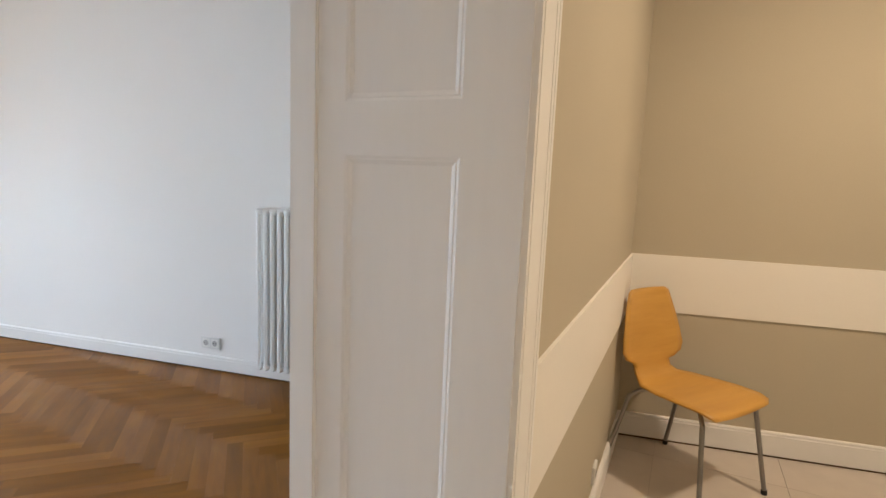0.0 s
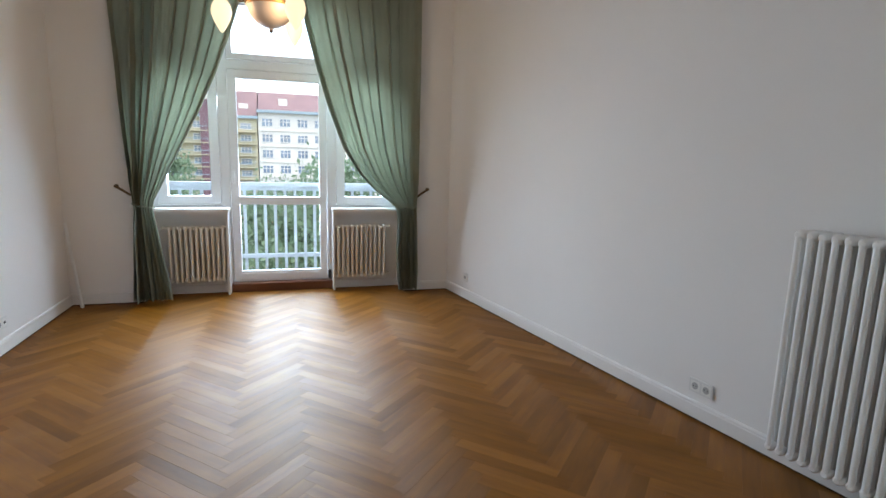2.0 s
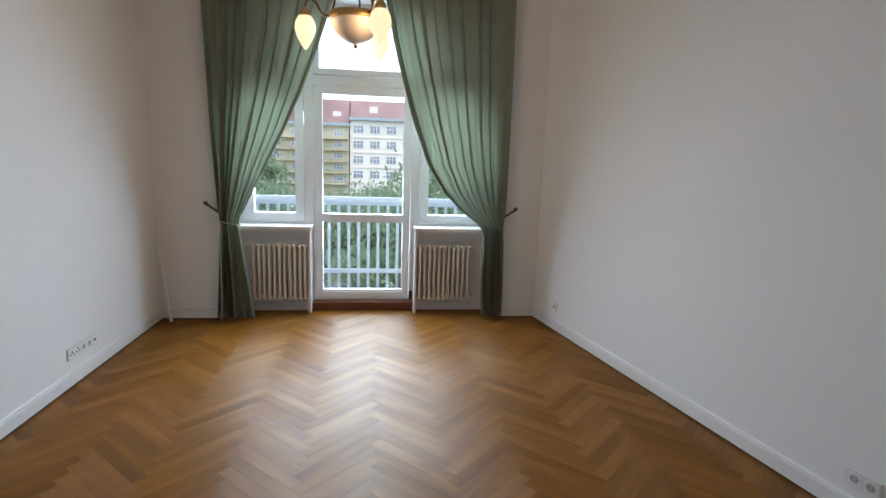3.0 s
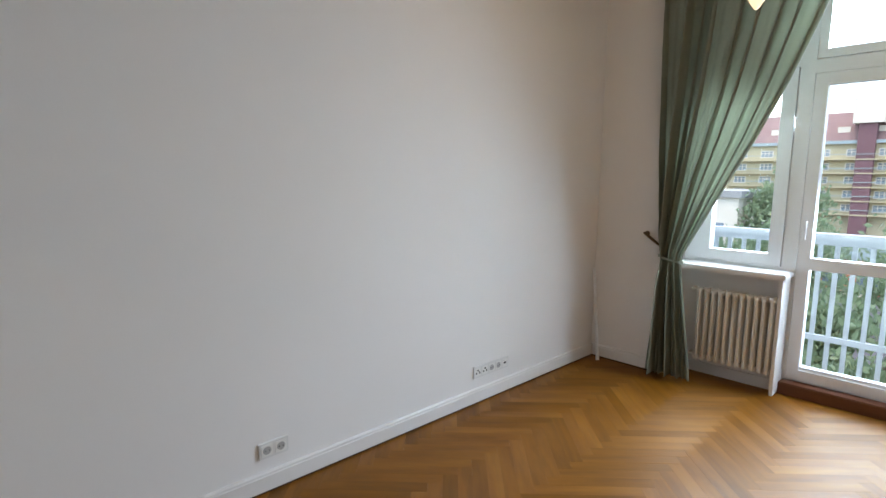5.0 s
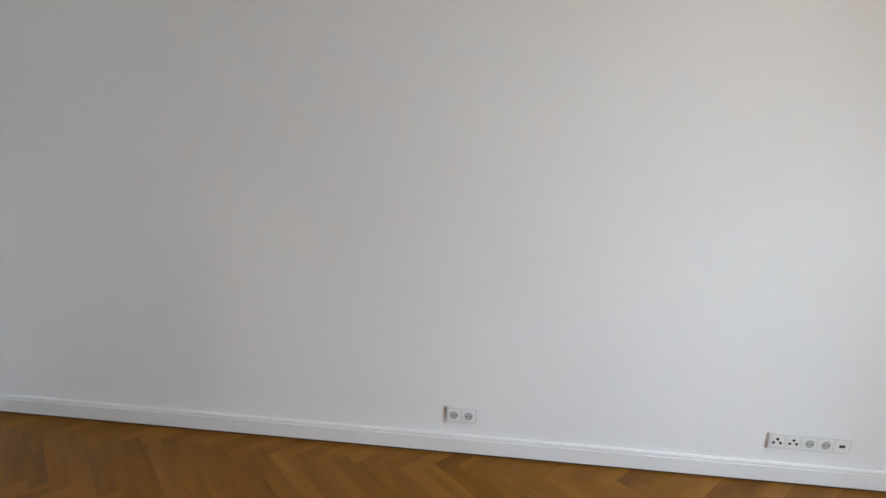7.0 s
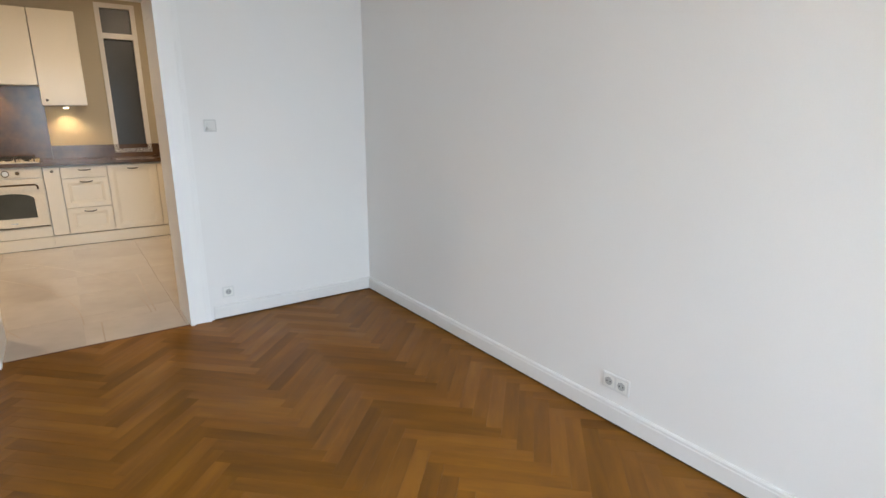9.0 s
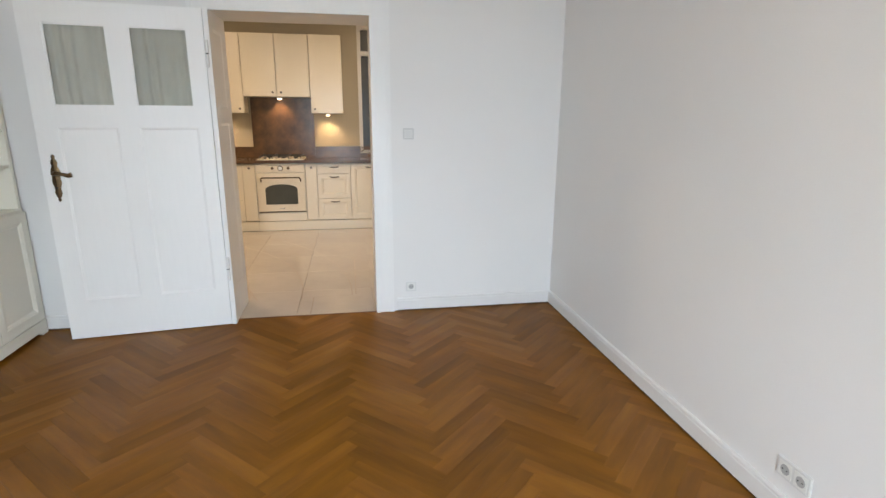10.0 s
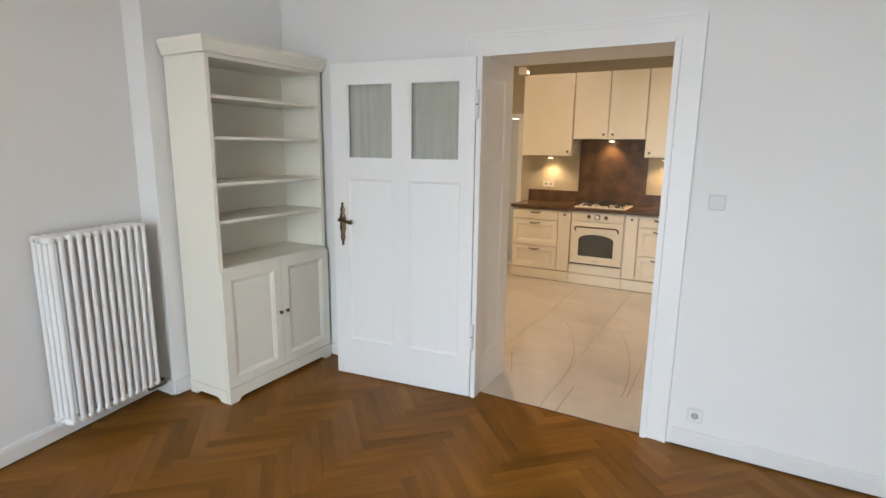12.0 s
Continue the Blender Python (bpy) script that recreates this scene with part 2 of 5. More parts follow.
MARBLE = mat("cream_marble_tile", (0.57, 0.51, 0.45), 0.16, vary=0.05, scale=2.2, fine=9, bump=0.0, randomise=0.04)
VEIN = mat("brown_marble_vein", (0.34, 0.255, 0.185), 0.3, vary=0.1)
GROUT = mat("grout", (0.40, 0.36, 0.31), 0.8, vary=0.05)
CURTAIN = cloth_mat("sage_green_linen", (0.375, 0.41, 0.335), 0.52)
NET = cloth_mat("white_net_curtain", (0.53, 0.525, 0.455), 0.15)
GLASS = glass_mat("window_glass", (0.98, 1.0, 0.99))
CLEAR = glass_mat("clear_glass")
DARKGLASS = mat("dark_window_glass", (0.05, 0.055, 0.06), 0.35, vary=0.1, bump=0)
BULB = glowing("lit_frosted_bulb", (1.0, 0.80, 0.48), 0.19, (0.85, 0.70, 0.48))
# the bowl holds no lamp; a faint emission is added to its glass
BOWL = glowing("faintly_glowing_glass_bowl", (1.0, 0.80, 0.62), 0.004, (0.52, 0.44, 0.38))
SPOT = glowing("lit_spot", (1.0, 0.78, 0.45), 4.0)
FACADE = mat("white_stone_facade", (0.52, 0.475, 0.39), 0.8, vary=0.05, scale=0.3, fine=3, bump=0)
OCHRE = mat("ochre_facade", (0.36, 0.31, 0.19), 0.8, vary=0.05, scale=0.3, fine=3, bump=0)
DARKRED = mat("dark_red_cladding", (0.115, 0.05, 0.055), 0.7, vary=0.08, scale=0.3, fine=3, bump=0)
ROOF = mat("red_roof_tiles", (0.165, 0.098, 0.090), 0.8, vary=0.12, scale=0.4, fine=5, bump=0)
LEAD = mat("grey_green_metal_roof", (0.22, 0.27, 0.27), 0.5, vary=0.06, scale=0.4, fine=4, bump=0)
PANE = mat("far_window_pane", (0.16, 0.20, 0.24), 0.15, vary=0.2, scale=0.6, bump=0)
ASPHALT = mat("asphalt", (0.055, 0.055, 0.058), 0.9, vary=0.1, scale=0.1, fine=3, bump=0)
CONCRETE = mat("pale_concrete", (0.22, 0.22, 0.215), 0.85, vary=0.08, scale=0.8, fine=20, bump=0.05)
LEAF = cloth_mat("green_leaves", (0.15, 0.21, 0.11), 0.5, 6)
BARK = mat("bark", (0.09, 0.07, 0.05), 0.9, vary=0.2, scale=3, fine=20, bump=0.2)
RAILPAINT = mat("weathered_pale_railing_paint", (0.40, 0.43, 0.43), 0.5, vary=0.05, scale=4, fine=40, bump=0.03)
SHOP = mat("orange_shop_front", (0.45, 0.14, 0.06), 0.7, vary=0.05, scale=0.4, bump=0)
CARPAINT = mat("grey_car_paint", (0.25, 0.27, 0.30), 0.25, 0.4, vary=0.03, bump=0)


# ---- mesh helpers ----
def put_box(bm, x0, x1, y0, y1, z0, z1):
    v = [bm.verts.new((x, y, z)) for z in (z0, z1) for y in (y0, y1) for x in (x0, x1)]
    for q in ((0, 2, 3, 1), (4, 5, 7, 6), (0, 1, 5, 4), (2, 6, 7, 3), (0, 4, 6, 2), (1, 3, 7, 5)):
        bm.faces.new([v[i] for i in q])
    return bm


def box(x0, x1, y0, y1, z0, z1, bevel=0.0, seg=2):
    bm = put_box(bmesh.new(), x0, x1, y0, y1, z0, z1)
    if bevel:
        bmesh.ops.bevel(bm, geom=bm.edges[:], offset=bevel, segments=seg, affect="EDGES", clamp_overlap=True)
    return bm


def prism(poly, z0, z1, bm=None):
    bm = bm or bmesh.new()
    a, b = [bm.verts.new((x, y, z0)) for x, y in poly], [bm.verts.new((x, y, z1)) for x, y in poly]
    bm.faces.new(a[::-1]), bm.faces.new(b)
    for i in range(len(poly)):
        j = (i + 1) % len(poly)
        bm.faces.new((a[i], a[j], b[j], b[i]))
    return bm


def sweep(bm, points, radius, seg=10, closed_ends=True):
    """A round bar along a line of points; radius is one number or one for each point."""
    pts = [Vector(p) for p in points]
    rads = radius if isinstance(radius, (list, tuple)) else [radius] * len(pts)
    rings, side = [], None
    for i, p in enumerate(pts):
        way = (pts[min(i + 1, len(pts) - 1)] - pts[max(i - 1, 0)]).normalized()
        if side is None:
            side = way.orthogonal().normalized()
        side = (side - way * side.dot(way)).normalized()
        up = way.cross(side)
        rings.append([bm.verts.new(p + rads[i] * (math.cos(k * math.tau / seg) * side + math.sin(k * math.tau / seg) * up)) for k in range(seg)])
    for a, b in zip(rings, rings[1:]):
        for k in range(seg):
            bm.faces.new((a[k], a[(k + 1) % seg], b[(k + 1) % seg], b[k]))
    if closed_ends:
        bm.faces.new(rings[0][::-1]), bm.faces.new(rings[-1])
    return bm


def lathe(bm, profile, seg=24, at=(0, 0, 0)):
    """A turned shape from (radius, height) pairs."""
    c, rings = Vector(at), []
    for r, z in profile:
        rings.append([bm.verts.new(c + Vector((max(r, 1e-4) * math.cos(k * math.tau / seg), max(r, 1e-4) * math.sin(k * math.tau / seg), z))) for k in range(seg)])
    for a, b in zip(rings, rings[1:]):
        for k in range(seg):
            bm.faces.new((a[k], a[(k + 1) % seg], b[(k + 1) % seg], b[k]))
    bm.faces.new(rings[0][::-1]), bm.faces.new(rings[-1])
    return bm


def mesh_of(name, bm, material, smooth=False):
    bmesh.ops.recalc_face_normals(bm, faces=bm.faces[:])
    me = bpy.data.meshes.new(name)
    bm.to_mesh(me), bm.free()
    me.materials.append(material)
    if smooth:
        for f in me.polygons:
            f.use_smooth = True
        me.set_sharp_from_angle(angle=radians(40))
    return me


def part(name, bm, material, parent, label="", smooth=False, m=None):
    ob = new(name, mesh_of(name, bm, material, smooth))
    ob.parent = parent
    if m is not None:
        ob.matrix_basis = m
    return tagged(ob, label)


def same_part(name, me, parent, m):
    ob = new(name, me)
    ob.parent = parent
    ob.matrix_basis = m
    return ob


def thing(name, m, label, category, group=""):
    ob = new(name)
    ob.empty_display_size = 0.1
    ob.matrix_basis = m
    return tagged(ob, label, category, group)


def solid(name, bm, material, label, category, smooth=False):
    return tagged(new(name, mesh_of(name, bm, material, smooth)), label, category)


def structure(name, bm, material, label="", category="", smooth=False):
    return tagged(new(name, mesh_of(name, bm, material, smooth)), label, category, kind="structure")


def boxes(*lots):
    bm = bmesh.new()
    for lot in lots:
        put_box(bm, *lot)
    return bm


def panel_board(w, h, t, holes, bm=None, relief=0.010, edge=0.022):
    """An upright board in x (0..w), z (0..h), front at y = 0, back at y = t, with sunk panels (x0, x1, z0, z1) on the front."""
    bm = bm or bmesh.new()
    xs = sorted({0, w, *[v for q in holes for v in q[:2]]})
    zs = sorted({0, h, *[v for q in holes for v in q[2:]]})
    for xa, xb in zip(xs, xs[1:]):
        for za, zb in zip(zs, zs[1:]):
            inside = any(q[0] <= (xa + xb) / 2 <= q[1] and q[2] <= (za + zb) / 2 <= q[3] for q in holes)
            if not inside:
                bm.faces.new([bm.verts.new(p) for p in ((xa, 0, za), (xb, 0, za), (xb, 0, zb), (xa, 0, zb))])
    for x0, x1, z0, z1 in holes:
        loops = []
        for inset, depth in ((0, 0), (edge * 0.35, relief * 0.45), (edge * 0.5, relief * 0.35), (edge, relief)):
            loops.append([bm.verts.new(p) for p in ((x0 + inset, depth, z0 + inset), (x1 - inset, depth, z0 + inset), (x1 - inset, depth, z1 - inset), (x0 + inset, depth, z1 - inset))])
        for a, b in zip(loops, loops[1:]):
            for k in range(4):
                bm.faces.new((a[k], a[(k + 1) % 4], b[(k + 1) % 4], b[k]))
        bm.faces.new(loops[-1])
    v = [bm.verts.new(p) for p in ((0, 0, 0), (w, 0, 0), (w, 0, h), (0, 0, h), (0, t, 0), (w, t, 0), (w, t, h), (0, t, h))]
    for q in ((4, 7, 6, 5), (0, 4, 5, 1), (3, 2, 6, 7), (0, 3, 7, 4), (1, 5, 6, 2)):
        bm.faces.new([v[i] for i in q])
    bmesh.ops.remove_doubles(bm, verts=bm.verts[:], dist=0.0003)
    return bm


# ---- the rooms ----
H_ROOM, H_KITCHEN = 3.45, 2.85


def east_x(y):
    """The room's slanting east wall."""
    return 4.55 - 0.1735 * y


def kitchen_east_x(y):
    return 4.54 - 0.19 * y


structure("wall_west", box(-0.35, 0, -0.4, 6.0, -0.1, H_ROOM), PLASTER, "smooth white painted plaster wall with sockets", "wall")
structure("wall_south", boxes((-0.35, 1.40, -0.37, 0, -0.1, H_ROOM), (2.50, 5.4, -0.37, 0, -0.1, H_ROOM), (1.40, 2.50, -0.37, 0, 2.215, H_ROOM)), PLASTER,
          "white painted plaster wall with the kitchen doorway", "wall")
structure("wall_east", prism([(east_x(1.08), 1.08), (east_x(6.0), 6.0), (east_x(6.0) + 0.5, 6.0), (5.3, 1.08)], -0.1, H_ROOM), PLASTER,
          "slanting white painted plaster wall with a radiator", "wall")
structure("wall_east_pier", box(4.175, 5.3, 0.0, 1.08, -0.1, H_ROOM), PLASTER, "projecting white wall pier behind the bookcase", "wall")
NICHE_W, NICHE_E = 0.60, 3.12
structure("wall_north", boxes((-0.35, NICHE_W, 5.45, 6.0, -0.1, H_ROOM), (NICHE_E, 4.6, 5.45, 6.0, -0.1, H_ROOM), (NICHE_W, NICHE_E, 5.45, 6.0, 3.00, H_ROOM),
          (NICHE_W, 1.335, 5.72, 6.0, -0.1, 0.84), (2.40, NICHE_E, 5.72, 6.0, -0.1, 0.84), (1.335, 2.40, 5.78, 6.0, -0.1, 0.05)), PLASTER,
          "white wall with a tall window niche", "wall")
structure("ceiling", box(-0.35, 5.3, -0.37, 6.0, H_ROOM, H_ROOM + 0.2), CEILING, "white ceiling", "ceiling")

# baseboards with a stepped top
def baseboard(name, a, b, h=0.105, d=0.018, label="white painted baseboard above a dark painted shade strip"):
    a, b = Vector((*a, 0)), Vector((*b, 0))
    along = (b - a).normalized()
    inward = Vector((-along.y, along.x, 0))
    bm = bmesh.new()
    prof = [(0, 0.011), (d, 0.011), (d, h - 0.020), (d - 0.003, h - 0.017), (d - 0.003, h - 0.006), (d - 0.009, h), (0, h)]
    ends = [[bm.verts.new(p + inward * q + Vector((0, 0, z))) for q, z in prof] for p in (a, b)]
    for i in range(len(prof)):
        j = (i + 1) % len(prof)
        bm.faces.new((ends[0][i], ends[1][i], ends[1][j], ends[0][j]))
    bm.faces.new(ends[0]), bm.faces.new(ends[1][::-1])
    board = structure(name, bm, TRIM, label, "baseboard")
    # solid dark strip under the board, its colour standing in for the shade there
    low, side = bmesh.new(), inward * (d - 0.003)
    prism([(p.x, p.y) for p in (a, b, b + side, a + side)], 0.0005, 0.011, low)
    part("floor_gap_shade", low, JOINT, board, "dark strip painted as the shade between baseboard and floor")
    return board


baseboard("baseboard_west", (0, 5.45), (0, 0))
baseboard("baseboard_south", (0, 0), (1.265, 0))
baseboard("baseboard_south_east", (2.64, 0), (4.175, 0))
baseboard("baseboard_pier", (4.175, 0), (4.175, 1.08))
baseboard("baseboard_return", (4.175, 1.08), (east_x(1.08), 1.08))
baseboard("baseboard_east", (east_x(1.08), 1.08), (east_x(5.45), 5.45))
baseboard("baseboard_north_east", (east_x(5.45), 5.45), (NICHE_E, 5.45))
baseboard("baseboard_north", (NICHE_W, 5.45), (0, 5.45))

# ---- doorway to the kitchen: lining, casings, floor joint ----
door_1 = tagged(new("door_1"), "deep white panelled door lining with moulded casing", "doorway", kind="structure")


def lining(side_x, facing):
    w, h = 0.43, 2.17
    holes = [(0.065, 0.310, 0.26, 1.443), (0.065, 0.310, 1.544, 2.06)]
    bm = panel_board(w, h, 0.03, holes, relief=0.004, edge=0.016)
    turn = pose(side_x, -0.40, 0, 0, 0, 90) if facing > 0 else pose(side_x, 0.03, 0, 0, 0, -90)
    return part("side_lining", bm, DOORPAINT, door_1, m=turn)


lining(2.47, -1)
lining(1.43, 1)
part("hinge_strip", box(2.464, 2.4965, 0.0301, 0.098, 0.0, 2.165, 0.003), DOORPAINT, door_1)
part("head_lining", box(1.43, 2.47, -0.40, 0.03, 2.17, 2.20), DOORPAINT, door_1)


def casing(name, x_in, z_in, z_out, y0, sign, sides=("w", "e"), deep=1.0):
    """A moulded casing round the opening on one wall face."""
    bm = bmesh.new()
    steps = ((0.0, 0.10, 0.012), (0.10, 0.22, 0.020), (0.22, 0.74, 0.015), (0.74, 0.88, 0.020), (0.88, 1.0, 0.025))
    width = z_out - z_in
    for a, b, d in steps:
        ya, yb = sorted((y0, y0 + sign * (0.012 + (d - 0.012) * deep)))
        if "w" in sides:
            put_box(bm, x_in[0] - b * width, x_in[0] - a * width, ya, yb, 0, z_in + b * width)
        if "e" in sides:
            put_box(bm, x_in[1] + a * width, x_in[1] + b * width, ya, yb, 0, z_in + b * width)
        put_box(bm, x_in[0] - a * width, x_in[1] + a * width, ya, yb, z_in + a * width, z_in + b * width)
    return part(name, bm, DOORPAINT, door_1)


casing("casing", (1.4265, 2.4735), 2.17, 2.305, 0.0, 1)
casing("kitchen_casing", (1.4265, 2.4735), 2.17, 2.29, -0.40, -1, deep=0.2)
# narrow strip drawn as the dark joint between tile and parquet, no wooden threshold
structure("threshold_strip", box(1.43, 2.47, -0.008, 0.004, -0.004, 0.002), REDWOOD, "thin dark joint line where tile meets parquet", "threshold")

# the open door leaf, folded back towards the wall
DOORLEAF = thing("panel_door", pose(2.503, 0.062, 0.008, 0, 0, 7.1), "open white panelled door with two curtained panes", "door")


def leaf_parts():
    w, h, t = 1.02, 2.155, 0.045
    panes = [(0.095, 0.440, 1.540, 2.030), (0.555, 0.900, 1.540, 2.030)]
    sunk = [(0.085, 0.440, 0.27, 1.41), (0.560, 0.900, 0.27, 1.41)]
    bm = bmesh.new()
    for x0, x1, z0, z1 in ((0, w, 2.030, h), (0, w, 1.41, 1.54), (0, w, 0, 0.27), (0, 0.085, 0.27, 1.41), (0.900, w, 0.27, 1.41), (0.440, 0.560, 0.27, 1.41),
                           (0, 0.095, 1.54, 2.03), (0.900, w, 1.54, 2.03), (0.440, 0.555, 1.54, 2.03)):
        put_box(bm, x0, x1, 0, t, z0, z1)
    part("door_leaf", bm, DOORPAINT, DOORLEAF)
    for x0, x1, z0, z1 in sunk:
        bm = panel_board(x1 - x0, z1 - z0, 0.016, [(0.0005, x1 - x0 - 0.0005, 0.0005, z1 - z0 - 0.0005)], relief=0.006, edge=0.014)
        # the panel's front looks into the room
        part("door_panel", bm, DOORPAINT, DOORLEAF, m=Matrix.Translation((x1, t - 0.003, z0)) @ pose(0, 0, 0, 0, 0, 180))
    for x0, x1, z0, z1 in panes:
        part("glass_pane", box(x0, x1, t - 0.020, t - 0.016, z0, z1), CLEAR, DOORLEAF, "clear glass pane").visible_shadow = False
        bm = bmesh.new()
        cols = 70
        rows = [[bm.verts.new((x0 + (x1 - x0) * i / cols, t - 0.030 + 0.007 * math.sin(i * 0.42 + 1.1 * math.sin(i * 0.13)), z)) for i in range(cols + 1)] for z in (z0 - 0.02, z1 + 0.02)]
        for i in range(cols):
            bm.faces.new((rows[0][i], rows[0][i + 1], rows[1][i + 1], rows[1][i]))
        part("net_curtain", bm, NET, DOORLEAF, "gathered white net curtain", smooth=True)
        bm = bmesh.new()
        for q in ((x0, x1, z0, z0 + 0.012), (x0, x1, z1 - 0.012, z1), (x0, x0 + 0.012, z0 + 0.012, z1 - 0.012), (x1 - 0.012, x1, z0 + 0.012, z1 - 0.012)):
            put_box(bm, q[0], q[1], t - 0.014, t - 0.004, q[2], q[3])
        part("glazing_bead", bm, DOORPAINT, DOORLEAF)
    u, z = 0.950, 1.097
    # baroque plate: a waisted outline of swelling lobes with a raised rib
    half = [(-0.150, 0.003), (-0.140, 0.010), (-0.128, 0.007), (-0.115, 0.014), (-0.095, 0.021), (-0.072, 0.016), (-0.055, 0.019), (-0.030, 0.027), (0.000, 0.024), (0.020, 0.021),
            (0.040, 0.028), (0.060, 0.023), (0.078, 0.014), (0.095, 0.020), (0.112, 0.016), (0.124, 0.008), (0.138, 0.012), (0.150, 0.004)]
    bm, rings = bmesh.new(), []
    for dz, hw in half:
        rings.append([bm.verts.new((u + sx * hw, t + d, z + dz)) for sx, d in ((-1, 0.0), (-0.92, 0.004), (-0.5, 0.006), (0, 0.011 + 0.10 * hw), (0.5, 0.006), (0.92, 0.004), (1, 0.0))])
    for a, b in zip(rings, rings[1:]):
        for k in range(6):
            bm.faces.new((a[k], a[k + 1], b[k + 1], b[k]))
    part("handle_plate", bm, OLDBRASS, DOORLEAF, "ornate dark brass door plate", smooth=True)
    bm = bmesh.new()
    sweep(bm, [(u, t, z + 0.032), (u, t + 0.045, z + 0.032), (u - 0.02, t + 0.060, z + 0.036), (u - 0.055, t + 0.062, z + 0.030), (u - 0.085, t + 0.060, z + 0.020), (u - 0.105, t + 0.058, z + 0.026)], [0.015, 0.012, 0.013, 0.010, 0.013, 0.016], 10)
    part("door_handle", bm, OLDBRASS, DOORLEAF, "dark brass lever handle", smooth=True)
    part("keyhole", lathe(bmesh.new(), [(0, 0), (0.006, 0.001), (0.006, 0.004), (0, 0.005)], 10), DARK, DOORLEAF, m=Matrix.Translation((u, t + 0.012, z - 0.06)) @ pose(0, 0, 0, -90, 0, 0))
    part("latch_plate", box(w, w + 0.002, 0.012, 0.034, z - 0.02, z + 0.14, 0.001), BRASS, DOORLEAF, "brass latch plate on the door edge")
    for z in (0.42, 1.88):
        bm = sweep(bmesh.new(), [(-0.012, t + 0.006, z + 0.003), (-0.012, t + 0.006, z + 0.085)], 0.012, 10)
        sweep(bm, [(-0.012, t + 0.006, z - 0.085), (-0.012, t + 0.006, z - 0.003)], 0.010, 10)
        hinge = part("hinge", bm, TRIM, DOORLEAF, "white painted hinge", smooth=True)
        part("hinge_pin", sweep(bmesh.new(), [(-0.012, t + 0.006, z - 0.004), (-0.012, t + 0.006, z + 0.004)], 0.0095, 10), DARK, hinge)


leaf_parts()


# ---- window wall ----
def frame_ring(bm, x0, x1, z0, z1, w, y0, y1):
    put_box(bm, x0, x1, y0, y1, z0, z0 + w)
    put_box(bm, x0, x1, y0, y1, z1 - w, z1)
    put_box(bm, x0, x0 + w, y0, y1, z0 + w, z1 - w)
    put_box(bm, x1 - w, x1, y0, y1, z0 + w, z1 - w)
    return bm


window_1 = tagged(new("window_1"), "tall white window with a glazed balcony door", "window", kind="structure")
bm = bmesh.new()
for lot in ((NICHE_W, 0.70, 5.80, 5.90, 0.84, 3.0), (1.285, 1.375, 5.80, 5.90, 0.05, 3.0), (2.345, 2.435, 5.80, 5.90, 0.05, 3.0), (3.02, NICHE_E, 5.80, 5.90, 0.84, 3.0),
            (1.375, 2.345, 5.80, 5.90, 2.245, 2.335), (NICHE_W, NICHE_E, 5.80, 5.90, 2.92, 3.00), (0.70, 1.285, 5.80, 5.90, 0.84, 0.90), (2.435, 3.02, 5.80, 5.90, 0.84, 0.90),
            (0.70, 1.285, 5.80, 5.90, 2.30, 2.38), (2.435, 3.02, 5.80, 5.90, 2.30, 2.38), (1.375, 2.345, 5.80, 5.90, 0.05, 0.095)):
    put_box(bm, *lot)
part("window_frame", bm, PVC, window_1)
for x0, x1, z0, z1, w in ((0.705, 1.280, 0.905, 2.295, 0.085), (2.440, 3.015, 0.905, 2.295, 0.085), (0.705, 1.280, 2.385, 2.915, 0.06), (2.440, 3.015, 2.385, 2.915, 0.06), (1.380, 2.340, 2.340, 2.915, 0.055)):
    sash = part("sash", frame_ring(bmesh.new(), x0, x1, z0, z1, w, 5.785, 5.87), PVC, window_1)
    part("pane", box(x0 + w, x1 - w, 5.832, 5.838, z0 + w, z1 - w), GLASS, sash).visible_shadow = False
bm = frame_ring(bmesh.new(), 1.382, 2.338, 0.10, 2.24, 0.075, 5.785, 5.87)
put_box(bm, 1.457, 2.263, 5.785, 5.87, 0.905, 0.985)
put_box(bm, 1.457, 2.263, 5.80, 5.86, 0.175, 0.197)
leafd = part("balcony_door", bm, PVC, window_1, "white framed glazed balcony door")
for z0, z1 in ((0.197, 0.905), (0.985, 2.165)):
    part("pane", box(1.457, 2.263, 5.832, 5.838, z0, z1), GLASS, leafd).visible_shadow = False
bm = sweep(bmesh.new(), [(1.418, 5.785, 1.24), (1.418, 5.745, 1.24), (1.418, 5.742, 1.16), (1.418, 5.742, 1.12)], 0.009, 10)
put_box(bm, 1.403, 1.433, 5.778, 5.786, 1.20, 1.28)
part("window_handle", bm, PVC, window_1, "white lever handle", smooth=True)
part("door_stop", box(2.345, 2.372, 5.745, 5.80, 0.10, 0.19, 0.006), DARK, window_1, "small dark door latch")
for x0, x1 in ((0.60, 1.372), (2.375, 3.12)):
    part("window_sill", box(x0, x1, 5.56, 5.80, 0.842, 0.880, 0.006), TRIM, window_1, "white painted window sill")
for x0, x1 in ((1.335, 1.358), (2.383, 2.403)):
    part("side_board", box(x0, x1, 5.575, 5.785, 0.006, 0.842, 0.002), TRIM, window_1, "white side board of the radiator niche")
part("door_step", box(1.36, 2.381, 5.69, 5.80, 0.0, 0.088, 0.006), REDWOOD, window_1, "red-brown wooden step below the balcony door")
for x0, x1 in ((NICHE_W, 1.335), (2.404, NICHE_E)):
    part("niche_baseboard", box(x0, x1, 5.705, 5.722, 0.004, 0.085), TRIM, window_1)


